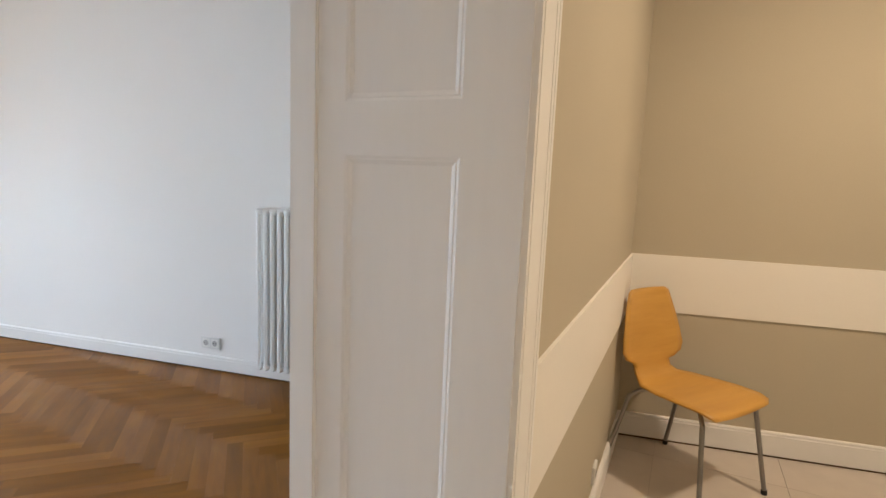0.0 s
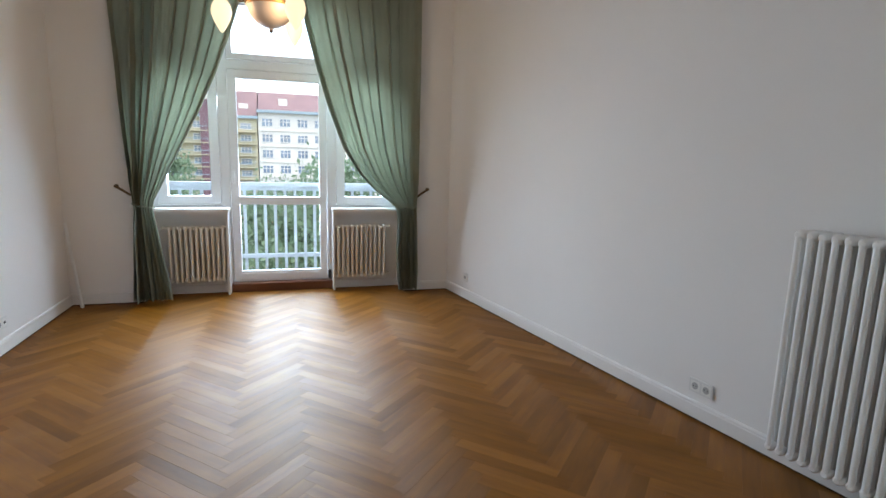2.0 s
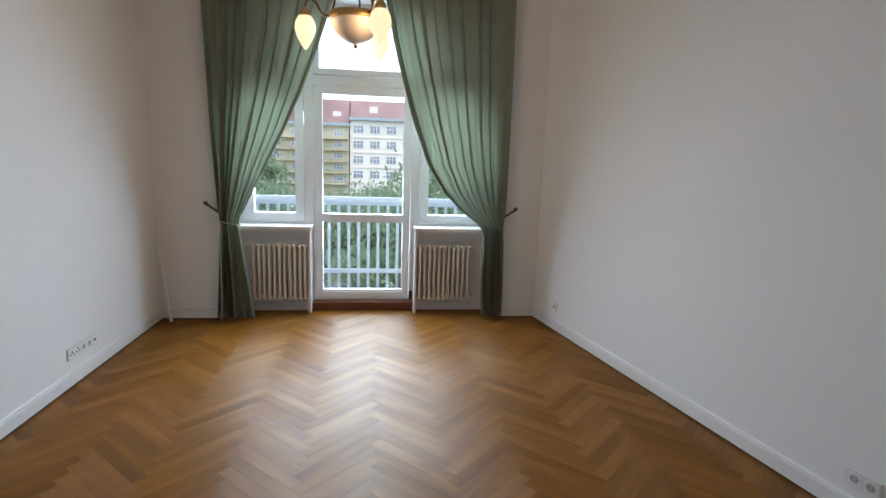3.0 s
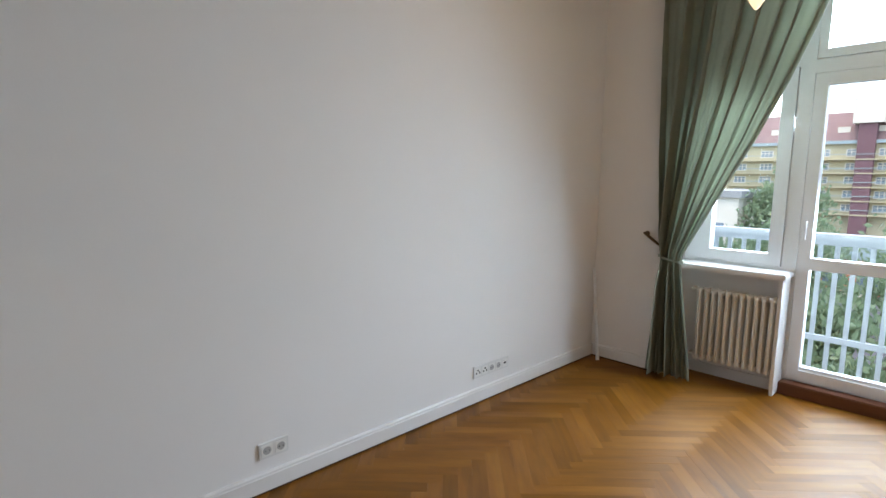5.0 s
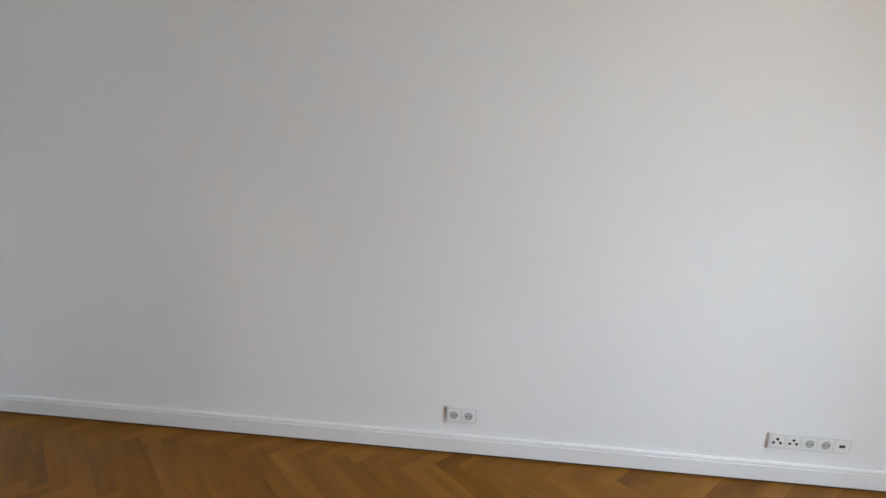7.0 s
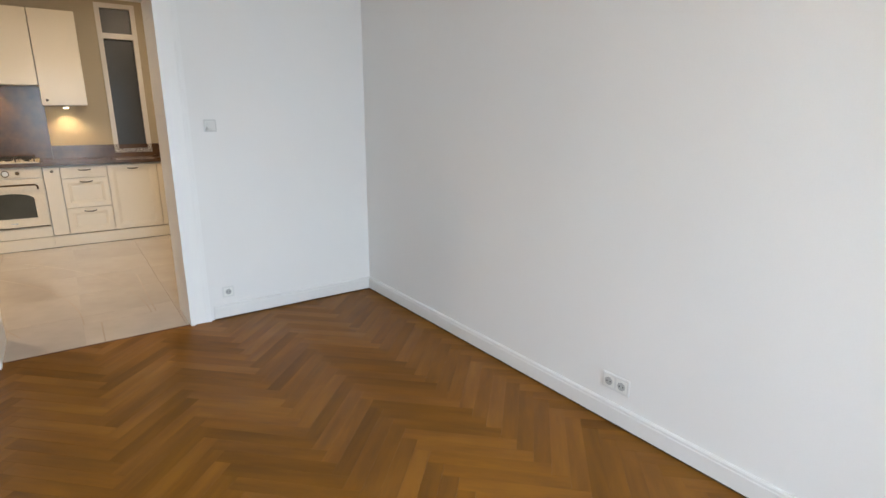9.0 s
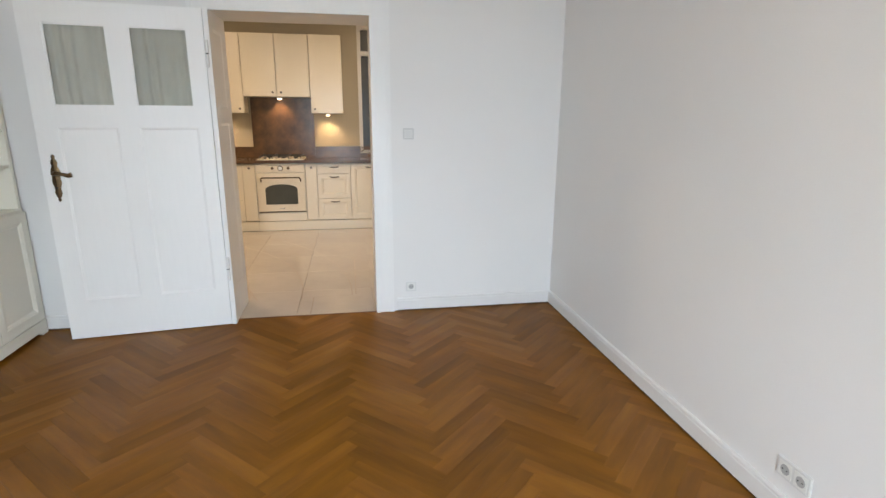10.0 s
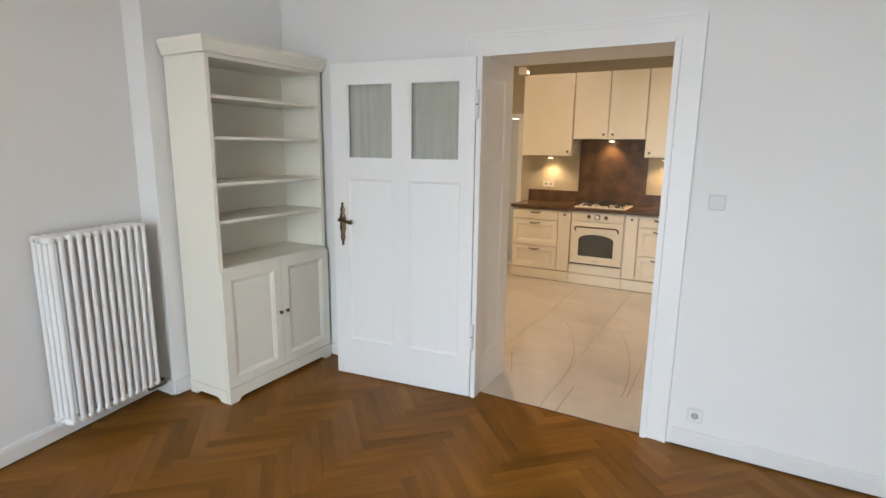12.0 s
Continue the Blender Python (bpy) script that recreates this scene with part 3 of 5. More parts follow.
# ---- radiators ----
def radiator(name, m, n, pitch, height, z0, depths, r, material, label, feet=()):
    rad = thing(name, m, label, "radiator")
    bm = bmesh.new()
    for y in depths:
        sweep(bm, [(0, y, z0 + 0.02), (0, y, z0 + 0.05), (0, y, z0 + height - 0.05), (0, y, z0 + height - 0.02)], [r * 0.7, r, r, r * 0.7], 10)
    for z in (z0 + 0.028, z0 + height - 0.028):
        sweep(bm, [(0, min(depths) - r * 0.75, z), (0, min(depths), z), (0, max(depths), z), (0, max(depths) + r * 0.75, z)], [0.012, 0.021, 0.021, 0.012], 10)
    me = mesh_of("section", bm, material, True)
    for i in range(n):
        same_part("section", me, rad, Matrix.Translation(((i + 0.5) * pitch, 0, 0)))
    mid = sum(depths) / len(depths)
    for z in (z0 + 0.028, z0 + height - 0.028):
        part("header_pipe", sweep(bmesh.new(), [(-0.012, mid, z), (n * pitch + 0.012, mid, z)], 0.017, 12), material, rad, smooth=True)
    for x in (-0.012, n * pitch + 0.004):
        for z in (z0 + 0.028, z0 + height - 0.028):
            part("plug", sweep(bmesh.new(), [(x, mid, z), (x + 0.008, mid, z)], 0.011, 6), STEEL, rad, "small steel plug")
    return rad


SLANT = 90 + math.degrees(math.atan(0.1735))
# runs north along the slanting wall
rad_e = radiator("wall_radiator", pose(east_x(1.205) - 0.045, 1.205, 0, 0, 0, SLANT), 12, 0.0487, 1.05, 0.127, (0.018, 0.060, 0.102, 0.144), 0.0138, RADIATOR,
                 "tall white column radiator fixed to the slanting wall")
part("valve", sweep(bmesh.new(), [(0.035, 0.085, 0.15), (0.035, 0.085, 0.105), (-0.03, 0.085, 0.10), (-0.075, 0.085, 0.11)], [0.014, 0.018, 0.015, 0.024], 10), PEWTER, rad_e, "grey metal valve", smooth=True)
for x in (0.10, 0.47):
    part("bracket", box(x - 0.012, x + 0.012, -0.04, 0.03, 1.00, 1.03), RADIATOR, rad_e)
rad_n = radiator("niche_radiator", pose(0.795, 5.69, 0, 0, 0, 0), 11, 0.0485, 0.575, 0.135, (-0.02, -0.062, -0.104), 0.0145, OLDRAD,
                 "ivory column radiator below the window sill")
rad_n2 = copy_thing(rad_n, pose(2.415, 5.69, 0, 0, 0, 0))
for rad, x in ((rad_n, -0.05), (rad_n2, 0.575)):
    for z in (0.163, 0.682):
        part("pipe", sweep(bmesh.new(), [(0.0 if x < 0 else 0.53, -0.06, z), (x, -0.06, z), (x, -0.01, z), (x, 0.02, z)], 0.011, 10), OLDRAD, rad, smooth=True)


# ---- curtains ----
def interp(table, z):
    for (za, *a), (zb, *b) in zip(table, table[1:]):
        if za >= z >= zb:
            k = (za - z) / (za - zb)
            return [p + (q - p) * k for p, q in zip(a, b)]
    return list(table[-1][1:])


def curtain(name, table, y, seed, label, tie_z):
    """Rows of (height, inner and outer edge); folds gather towards the tie."""
    rnd = random.Random(seed)
    cur = thing(name, pose(0, 0, 0), label, "curtain", "green window curtains")
    cols, rows = 240, 110
    top, bottom = table[0][0], table[-1][0]
    phase = [rnd.uniform(0, 6.28) for _ in range(6)]
    bm, grid = bmesh.new(), []
    widths = [rnd.uniform(0.35, 2.1) for _ in range(9)]
    lifts, leans = [rnd.uniform(0.45, 1.5) for _ in range(10)], [rnd.uniform(0.3, 2.2) for _ in range(10)]

    def spot(u, z, shift):
        xa, xb = interp(table, z)
        width = abs(xb - xa)
        tight = max(0.0, min(1.0, 1 - width / 1.1))
        w = u + 0.015 * math.sin(7 * u + phase[0]) + 0.008 * math.sin(2.3 * z + phase[1] + 5 * u)
        near_tie = math.exp(-((z - tie_z) / 0.12) ** 2)
        a = (0.034 + 0.016 * tight) * (1 - 0.5 * near_tie) * (0.75 + 0.35 * math.sin(5 * u + phase[5]))
        reach, k = max(0.0, min(0.9999, w)) * sum(widths), 0
        while reach > widths[k]:
            reach -= widths[k]
            k += 1
        part_way = reach / widths[k]
        turn = math.tau * (k + part_way) + phase[2]
        a *= lifts[k] + (lifts[k + 1] - lifts[k]) * part_way
        over = leans[k] + (leans[k + 1] - leans[k]) * part_way
        fold = math.sin(turn) + 0.28 * math.sin(2 * turn + phase[3]) + 0.55 * math.sin(math.tau * 3.7 * w + phase[4] + 0.4 * z)
        fold += 0.10 * math.sin(math.tau * 31 * w + 1.5 * z + phase[5])
        # each fold leans over its neighbour, so that the cloth lies in two or three layers along it
        lean = over * math.cos(turn - 0.5) / (math.tau * 9)
        fade = min(1.0, 14 * u, 14 * (1 - u))
        return (xa + (xb - xa) * (u + lean * fade), y - a * fold - 0.02 * tight * math.sin(math.pi * u) + 0.012 * math.sin(2.0 * z) - shift, z)

    for j in range(rows + 1):
        z = top + (bottom - top) * j / rows
        grid.append([bm.verts.new(spot(i / cols, z, 0)) for i in range(cols + 1)])
    for a, b in zip(grid, grid[1:]):
        for i in range(cols):
            bm.faces.new((a[i], a[i + 1], b[i + 1], b[i]))
    turned = bmesh.new()
    strips = []
    for j in range(rows + 1):
        z = top + (bottom - top) * j / rows
        strips.append([turned.verts.new(spot(0.93 + 0.07 * i / 14, z, 0.007)) for i in range(15)])
    for a, b in zip(strips, strips[1:]):
        for i in range(14):
            turned.faces.new((a[i], a[i + 1], b[i + 1], b[i]))
    part("hem", turned, CURTAIN, cur, "doubled green hem along the edge", smooth=True)
    drape = part("drape", bm, CURTAIN, cur, smooth=True)
    thick = drape.modifiers.new("thickness", "SOLIDIFY")
    thick.thickness = 0.002
    xa, xb = interp(table, tie_z)
    lo, hi = min(xa, xb) - 0.012, max(xa, xb) + 0.012
    bm = bmesh.new()
    ring = [(lo + (hi - lo) * (0.5 - 0.5 * math.cos(k * math.tau / 28)), y - 0.05 * math.sin(k * math.tau / 28), tie_z + 0.02 * math.cos(k * math.tau / 28 * 1)) for k in range(28)]
    a = [bm.verts.new((px, py, pz - 0.008)) for px, py, pz in ring]
    b = [bm.verts.new((px, py, pz + 0.008)) for px, py, pz in ring]
    for k in range(28):
        bm.faces.new((a[k], a[(k + 1) % 28], b[(k + 1) % 28], b[k]))
    part("tieback", bm, CURTAIN, cur, "green fabric tie-back", smooth=True)
    return cur


W_TABLE = ((3.22, 0.46, 1.70), (2.9, 0.48, 1.60), (2.5, 0.50, 1.47), (2.13, 0.52, 1.33), (1.8, 0.53, 1.18), (1.56, 0.54, 1.055), (1.3, 0.555, 0.92), (1.1, 0.565, 0.82), (0.98, 0.575, 0.755), (0.9, 0.585, 0.74),
           (0.75, 0.572, 0.765), (0.44, 0.552, 0.81), (0.2, 0.538, 0.85), (0.035, 0.528, 0.87))
E_TABLE = ((3.22, 3.24, 1.98), (2.95, 3.235, 2.06), (2.6, 3.235, 2.13), (2.28, 3.235, 2.21), (1.9, 3.235, 2.32), (1.5, 3.235, 2.47), (1.25, 3.235, 2.63), (1.08, 3.23, 2.80), (0.97, 3.225, 2.95), (0.89, 3.22, 3.02),
           (0.75, 3.225, 3.03), (0.44, 3.235, 3.02), (0.2, 3.24, 3.03), (0.035, 3.235, 3.05))
curtain("window_curtain", W_TABLE, 5.375, 3, "sage green floor-length curtain gathered with a tie-back", 0.93)
curtain("window_curtain", E_TABLE, 5.375, 8, "sage green floor-length curtain gathered with a tie-back", 0.93)
rail = thing("curtain_rail", pose(0, 0, 0), "white curtain rail under the ceiling", "curtain rail")
part("rail", box(0.42, 3.28, 5.36, 5.385, 3.225, 3.25), PVC, rail)
for x in (0.5, 1.85, 3.2):
    part("bracket", box(x - 0.02, x + 0.02, 5.365, 5.452, 3.25, 3.27), PVC, rail)


def tie_hook(x, out, label):
    hook = thing("curtain_hook", pose(x, 5.45, 1.10), label, "hook", "curtain hooks")
    part("arm", sweep(bmesh.new(), [(0, 0, 0), (0, -0.05, 0.005), (out * 0.5, -0.075, -0.03), (out, -0.075, -0.075)], [0.012, 0.011, 0.011, 0.010], 10), OLDBRASS, hook, smooth=True)
    part("rose", lathe(bmesh.new(), [(0, 0), (0.02, 0.001), (0.018, 0.008), (0, 0.012)], 14), OLDBRASS, hook, m=pose(0, 0, 0, 90, 0, 0), smooth=True)


tie_hook(0.44, 0.13, "dark metal curtain hook on the wall")
tie_hook(3.36, -0.13, "dark metal curtain hook on the wall")

# ---- bookcase ----
case = thing("bookcase", pose(3.78, 0.035, 0), "ivory bookcase with empty open shelves above two doors", "bookcase")
D, WD = 0.37, 0.945


def bookcase_parts():
    t = 0.030
    for y in (0, WD - t):
        part("side_panel", box(0, D, y, y + t, 0.085, 2.15, 0.002), SHELFPAINT, case)
    part("back_panel", box(D - 0.012, D - 0.004, t, WD - t, 0.10, 2.15), SHELFPAINT, case)
    part("top_board", box(0.002, D, t, WD - t, 2.125, 2.15), SHELFPAINT, case)
    bm = bmesh.new()
    prof = [(0.0, 2.15), (-0.012, 2.15), (-0.014, 2.165), (-0.030, 2.205), (-0.034, 2.215), (-0.034, 2.238), (0.0, 2.238)]
    path = [(D, -0.0, 0, 1), (0, 0.0, 1, 1), (0, WD, 1, -1), (D, WD, 0, -1)]
    rings = []
    for x, y, fx, fy in path:
        rings.append([bm.verts.new((x + (o if fx else 0), y + (o if fy > 0 else -o), z)) for o, z in prof])
    for a, b in zip(rings, rings[1:]):
        for k in range(len(prof) - 1):
            bm.faces.new((a[k], a[k + 1], b[k + 1], b[k]))
    bm.faces.new([r[-2] for r in rings]), bm.faces.new([r[1] for r in rings][::-1]), bm.faces.new(rings[0]), bm.faces.new(rings[-1])
    part("cornice", bm, SHELFPAINT, case, "flared ivory cornice")
    for z in (1.178, 1.407, 1.682, 1.921):
        part("shelf", box(0.006, D - 0.014, t, WD - t, z - 0.020, z, 0.002), SHELFPAINT, case)
        for y in (t, WD - t - 0.016):
            for x in (0.045, 0.28):
                part("shelf_peg", box(x, x + 0.022, y, y + 0.016, z - 0.034, z - 0.021), SHELFPAINT, case)
    part("base_top", box(-0.0235, D - 0.014, t + 0.0005, WD - t - 0.0005, 0.868, 0.888, 0.003), SHELFPAINT, case)
    part("base_bottom", box(0.02, D - 0.014, t, WD - t, 0.10, 0.12), SHELFPAINT, case)
    dw = WD / 2 - 0.003
    for k in range(2):
        bm = panel_board(dw, 0.7625, 0.020, [(0.062, dw - 0.062, 0.062, 0.70)], relief=0.014, edge=0.026)
        d = part("door", bm, SHELFPAINT, case, m=Matrix.Translation((-0.021, WD - k * (dw + 0.004), 0.105)) @ pose(0, 0, 0, 0, 0, -90))
        part("knob", lathe(bmesh.new(), [(0.004, 0), (0.005, 0.012), (0.013, 0.018), (0.012, 0.025), (0, 0.028)], 14), OLDBRASS, d,
             "dark metal knob", True, Matrix.Translation((dw - 0.028 if k == 0 else 0.028, 0, 0.395)) @ pose(0, 0, 0, 90, 0, 0))
    # plinth with bracket feet
    prof = [(0, 0), (0.065, 0), (0.075, 0.012), (0.090, 0.023), (0.11, 0.027)]
    bm = bmesh.new()
    line = [(y, z) for y, z in prof] + [(WD - y, z) for y, z in prof[::-1]] + [(WD, 0.10), (0, 0.10)]
    va, vb = [bm.verts.new((-0.024, y, z)) for y, z in line], [bm.verts.new((-0.002, y, z)) for y, z in line]
    bm.faces.new(va), bm.faces.new(vb[::-1])
    for i in range(len(line)):
        j = (i + 1) % len(line)
        bm.faces.new((va[i], vb[i], vb[j], va[j]))
    part("plinth_front", bm, SHELFPAINT, case)
    for y in (-0.004, WD - 0.018):
        bm = bmesh.new()
        line = [(x - 0.001, z) for x, z in prof] + [(D - x, z) for x, z in prof[::-1]] + [(D, 0.085), (-0.001, 0.085)]
        va, vb = [bm.verts.new((x, y, z)) for x, z in line], [bm.verts.new((x, y + 0.022, z)) for x, z in line]
        bm.faces.new(va), bm.faces.new(vb[::-1])
        for i in range(len(line)):
            j = (i + 1) % len(line)
            bm.faces.new((va[i], vb[i], vb[j], va[j]))
        part("plinth_side", bm, SHELFPAINT, case)


bookcase_parts()


# ---- sockets and switches: built flat against y = 0, facing -y, then turned ----
def socket_strip(name, m, kinds, label, category="socket"):
    sock = thing(name, m, label, category)
    n, g = len(kinds), 0.071
    part("cover_plate", box(-0.005, n * g + 0.005, -0.011, 0, -0.0405, 0.0405, 0.003), SWITCHFRAME if kinds == "s" else PLATE, sock)
    for i, k in enumerate(kinds):
        x = (i + 0.5) * g
        part("insert", box(x - 0.031, x + 0.031, -0.0125, -0.008, -0.031, 0.031, 0.002), PLASTIC, sock)
        if k == "p":
            # flat disc without a recess: the well's shade is put into its grey
            bm = lathe(bmesh.new(), [(0.0205, 0.0), (0.0205, 0.001), (0, 0.0012)], 20)
            part("socket_well", bm, WELLSHADE, sock, m=Matrix.Translation((x, -0.0125, 0)) @ pose(0, 0, 0, 90, 0, 0))
            for dx in (-0.0095, 0.0095):
                part("pin_hole", sweep(bmesh.new(), [(dx, 0, 0), (dx, -0.002, 0)], 0.003, 8), DARK, sock, m=Matrix.Translation((x, -0.0130, 0)))
        elif k == "a":
            for dx, dz in ((-0.015, -0.006), (0.015, -0.006), (0, 0.012)):
                part("aerial_hole", sweep(bmesh.new(), [(dx, 0, dz), (dx, -0.002, dz)], 0.0065, 12), DARK, sock, m=Matrix.Translation((x, -0.0122, 0)))
        elif k == "d":
            part("data_port", box(x - 0.014, x + 0.012, -0.0140, -0.0122, -0.006, 0.008), DARK, sock)
        else:
            part("rocker", box(x - 0.026, x + 0.026, -0.0165, -0.0122, -0.026, 0.026, 0.003), PLATE, sock)
    return sock


# west wall: local x runs north
socket_strip("double_socket", pose(0, 2.435, 0.212, 0, 0, 90), "pp", "white double wall socket above the baseboard")
socket_strip("socket_strip", pose(0, 3.93, 0.218, 0, 0, 90), "aappd", "white five-gang socket strip above the baseboard")
# south wall: local x runs west
socket_strip("single_socket", pose(1.192, 0, 0.198, 0, 0, 180), "p", "white single wall socket beside the doorway")
socket_strip("light_switch", pose(1.20, 0, 1.375, 0, 0, 180), "s", "white light switch beside the doorway", "light switch")
# east wall: local x runs south
socket_strip("double_socket", pose(east_x(2.335), 2.335, 0.195, 0, 0, SLANT + 180), "pp", "white double wall socket beside the tall radiator")
socket_strip("single_socket", pose(east_x(5.05), 5.05, 0.23, 0, 0, SLANT + 180), "p", "white single wall socket near the window corner")

# ---- leaning pole ----
pole = thing("white_pole", pose(0.115, 5.36, 0), "thin white pole leaning in the room corner", "pole")
part("rod", sweep(bmesh.new(), [(0, 0, 0.0), (-0.084, 0.022, 0.775)], 0.013, 12), PVC, pole, smooth=True)
part("end_cap", sweep(bmesh.new(), [(0.002, -0.002, 0.0), (-0.002, 0.002, 0.03)], 0.016, 12), PLASTIC, pole, smooth=True)

# ---- chandelier ----
CH = Vector((1.852, 3.88, 0))
lampe = thing("chandelier", pose(CH.x, CH.y, H_ROOM), "brass chandelier with a frosted bowl and three lit pear lamps", "chandelier")


def chandelier_parts():
    z0 = -H_ROOM
    bowl = [(0.004, 2.238), (0.012, 2.243), (0.016, 2.252), (0.05, 2.262), (0.095, 2.287), (0.13, 2.325), (0.148, 2.365), (0.152, 2.392)]
    part("bowl", lathe(bmesh.new(), [(r, z + z0) for r, z in bowl], 36), BOWL, lampe, "frosted pinkish glass bowl with a faint added glow", True)
    part("rim", lathe(bmesh.new(), [(r, z + z0) for r, z in ((0.150, 2.385), (0.160, 2.388), (0.163, 2.40), (0.160, 2.425), (0.150, 2.432), (0.10, 2.434))], 36), BRASS, lampe, "polished brass rim", True)
    part("finial", lathe(bmesh.new(), [(r, z + z0) for r, z in ((0, 2.222), (0.009, 2.228), (0.013, 2.238), (0.006, 2.246), (0, 2.248))], 14), OLDBRASS, lampe, "", True)
    part("canopy", lathe(bmesh.new(), [(0.02, -0.075), (0.05, -0.06), (0.065, -0.02), (0.065, 0), (0, 0)], 24), BRASS, lampe, "", True)
    part("hub", lathe(bmesh.new(), [(r, z + z0) for r, z in ((0, 2.80), (0.03, 2.81), (0.045, 2.84), (0.03, 2.88), (0.012, 2.92))], 20), BRASS, lampe, "", True)
    part("stem", sweep(bmesh.new(), [(0, 0, 2.9 + z0), (0, 0, -0.06)], 0.009, 10), BRASS, lampe, "", True)
    for k in range(3):
        a = radians(180 + 120 * k + 20)
        part("rod", sweep(bmesh.new(), [(0.145 * math.cos(a), 0.145 * math.sin(a), 2.43 + z0), (0.035 * math.cos(a), 0.035 * math.sin(a), 2.84 + z0)], 0.006, 8), OLDBRASS, lampe, "", True)
    for k in range(3):
        a = radians(180 + 120 * k)
        c, s, R = math.cos(a), math.sin(a), 0.305
        line = [(0.16, 2.41), (0.19, 2.405), (0.215, 2.43), (0.235, 2.475), (0.265, 2.50), (0.295, 2.49), (R, 2.455), (R, 2.43)]
        arm = part("arm", sweep(bmesh.new(), [(r * c, r * s, z + z0) for r, z in line], 0.008, 10), OLDBRASS, lampe, "", True)
        part("socket_cup", lathe(bmesh.new(), [(r, z + z0) for r, z in ((0.030, 2.395), (0.034, 2.40), (0.032, 2.42), (0.02, 2.44), (0.008, 2.452))], 20, (R * c, R * s, 0)), BRASS, arm, "", True)
        part("pear_bulb", lathe(bmesh.new(), [(r, z + z0) for r, z in ((0.002, 2.20), (0.010, 2.206), (0.024, 2.228), (0.046, 2.268), (0.060, 2.305), (0.064, 2.335), (0.057, 2.367), (0.040, 2.396), (0.02, 2.398))], 28, (R * c, R * s, 0)), BULB, arm, "lit frosted glass pear bulb", True).visible_shadow = False
        lamp("bulb_glow", "POINT", Matrix.Translation((CH.x + R * c, CH.y + R * s, 2.33)), 0.85, (1.0, 0.71, 0.40), radius=0.05)


chandelier_parts()

# ---- kitchen shell ----
KY = -3.86
structure("wall_kitchen_north", boxes((0.3, 1.40, -0.40, -0.372, -0.1, H_KITCHEN), (2.50, 4.95, -0.40, -0.372, -0.1, H_KITCHEN), (1.40, 2.50, -0.40, -0.372, 2.215, H_KITCHEN)), BEIGE, "greige painted kitchen wall", "wall")
structure("wall_kitchen_east", prism([(kitchen_east_x(-0.372), -0.372), (5.7, -0.372), (5.7, -4.3), (kitchen_east_x(-4.3), -4.3)], -0.1, H_KITCHEN), BEIGE, "greige painted kitchen wall with a cream band", "wall")
structure("wall_kitchen_south", boxes((0.0, 1.05, -4.2, KY, -0.1, H_KITCHEN), (1.46, 3.72, -4.2, KY, -0.1, H_KITCHEN), (4.45, 5.4, -4.2, KY, -0.1, H_KITCHEN), (1.05, 1.46, -4.2, KY, -0.1, 0.98), (1.05, 1.46, -4.2, KY, 2.70, H_KITCHEN),
          (3.72, 4.45, -4.2, KY, 2.08, H_KITCHEN)), BEIGE, "greige kitchen wall behind the units", "wall")
structure("wall_kitchen_west", box(0.0, 0.3, -4.2, -0.40, -0.1, H_KITCHEN), BEIGE, "greige painted kitchen wall", "wall")
structure("ceiling_kitchen", box(0.0, 5.7, -4.3, -0.372, H_KITCHEN, H_KITCHEN + 0.2), CEILING, "white kitchen ceiling", "ceiling")
bx0, bx1 = kitchen_east_x(-0.40), kitchen_east_x(KY)
structure("trim_band_east", prism([(bx0 - 0.010, -0.40), (bx0 + 0.01, -0.40), (bx1 + 0.01, KY), (bx1 - 0.010, KY)], 0.733, 1.04), CREAMBAND, "wide cream painted wall band", "wall band")
structure("trim_band_north", boxes((2.595, bx0 - 0.010, -0.410, -0.399, 0.733, 1.04)), CREAMBAND, "wide cream painted wall band", "wall band")
baseboard("baseboard_kitchen_east", (kitchen_east_x(KY), KY), (bx0, -0.40), 0.140, 0.018)
baseboard("baseboard_kitchen_north", (bx0, -0.40), (2.60, -0.40), 0.140, 0.018)
socket_strip("kitchen_socket", pose(3.70, -0.40, 0.22, 0, 0, 0), "p", "white wall socket low on the kitchen wall")

window_2 = tagged(new("window_2"), "narrow dark kitchen window with a transom", "window", kind="structure")
bm = frame_ring(bmesh.new(), 1.05, 1.46, 0.98, 2.70, 0.05, KY - 0.10, KY + 0.02)
put_box(bm, 1.10, 1.41, KY - 0.10, KY + 0.02, 2.31, 2.37)
part("window_frame", bm, TRIM, window_2)
for z0, z1 in ((1.03, 2.31), (2.37, 2.65)):
    part("pane", box(1.10, 1.41, KY - 0.06, KY - 0.05, z0, z1), DARKGLASS, window_2, "dark pane")
door_2 = tagged(new("door_2"), "pale glazed door at the end of the kitchen", "door", kind="structure")
part("door_frame", frame_ring(bmesh.new(), 3.72, 4.45, -0.02, 2.08, 0.06, KY - 0.08, KY + 0.02), TRIM, door_2)
part("door_leaf", panel_board(0.61, 2.0, 0.035, [(0.10, 0.51, 0.12, 0.85), (0.10, 0.51, 0.98, 1.88)], relief=0.008), mat("pale_blue_grey_door", (0.55, 0.60, 0.64), 0.5, vary=0.02), door_2, m=Matrix.Translation((4.39, KY - 0.02, 0.01)) @ pose(0, 0, 0, 0, 0, 180))


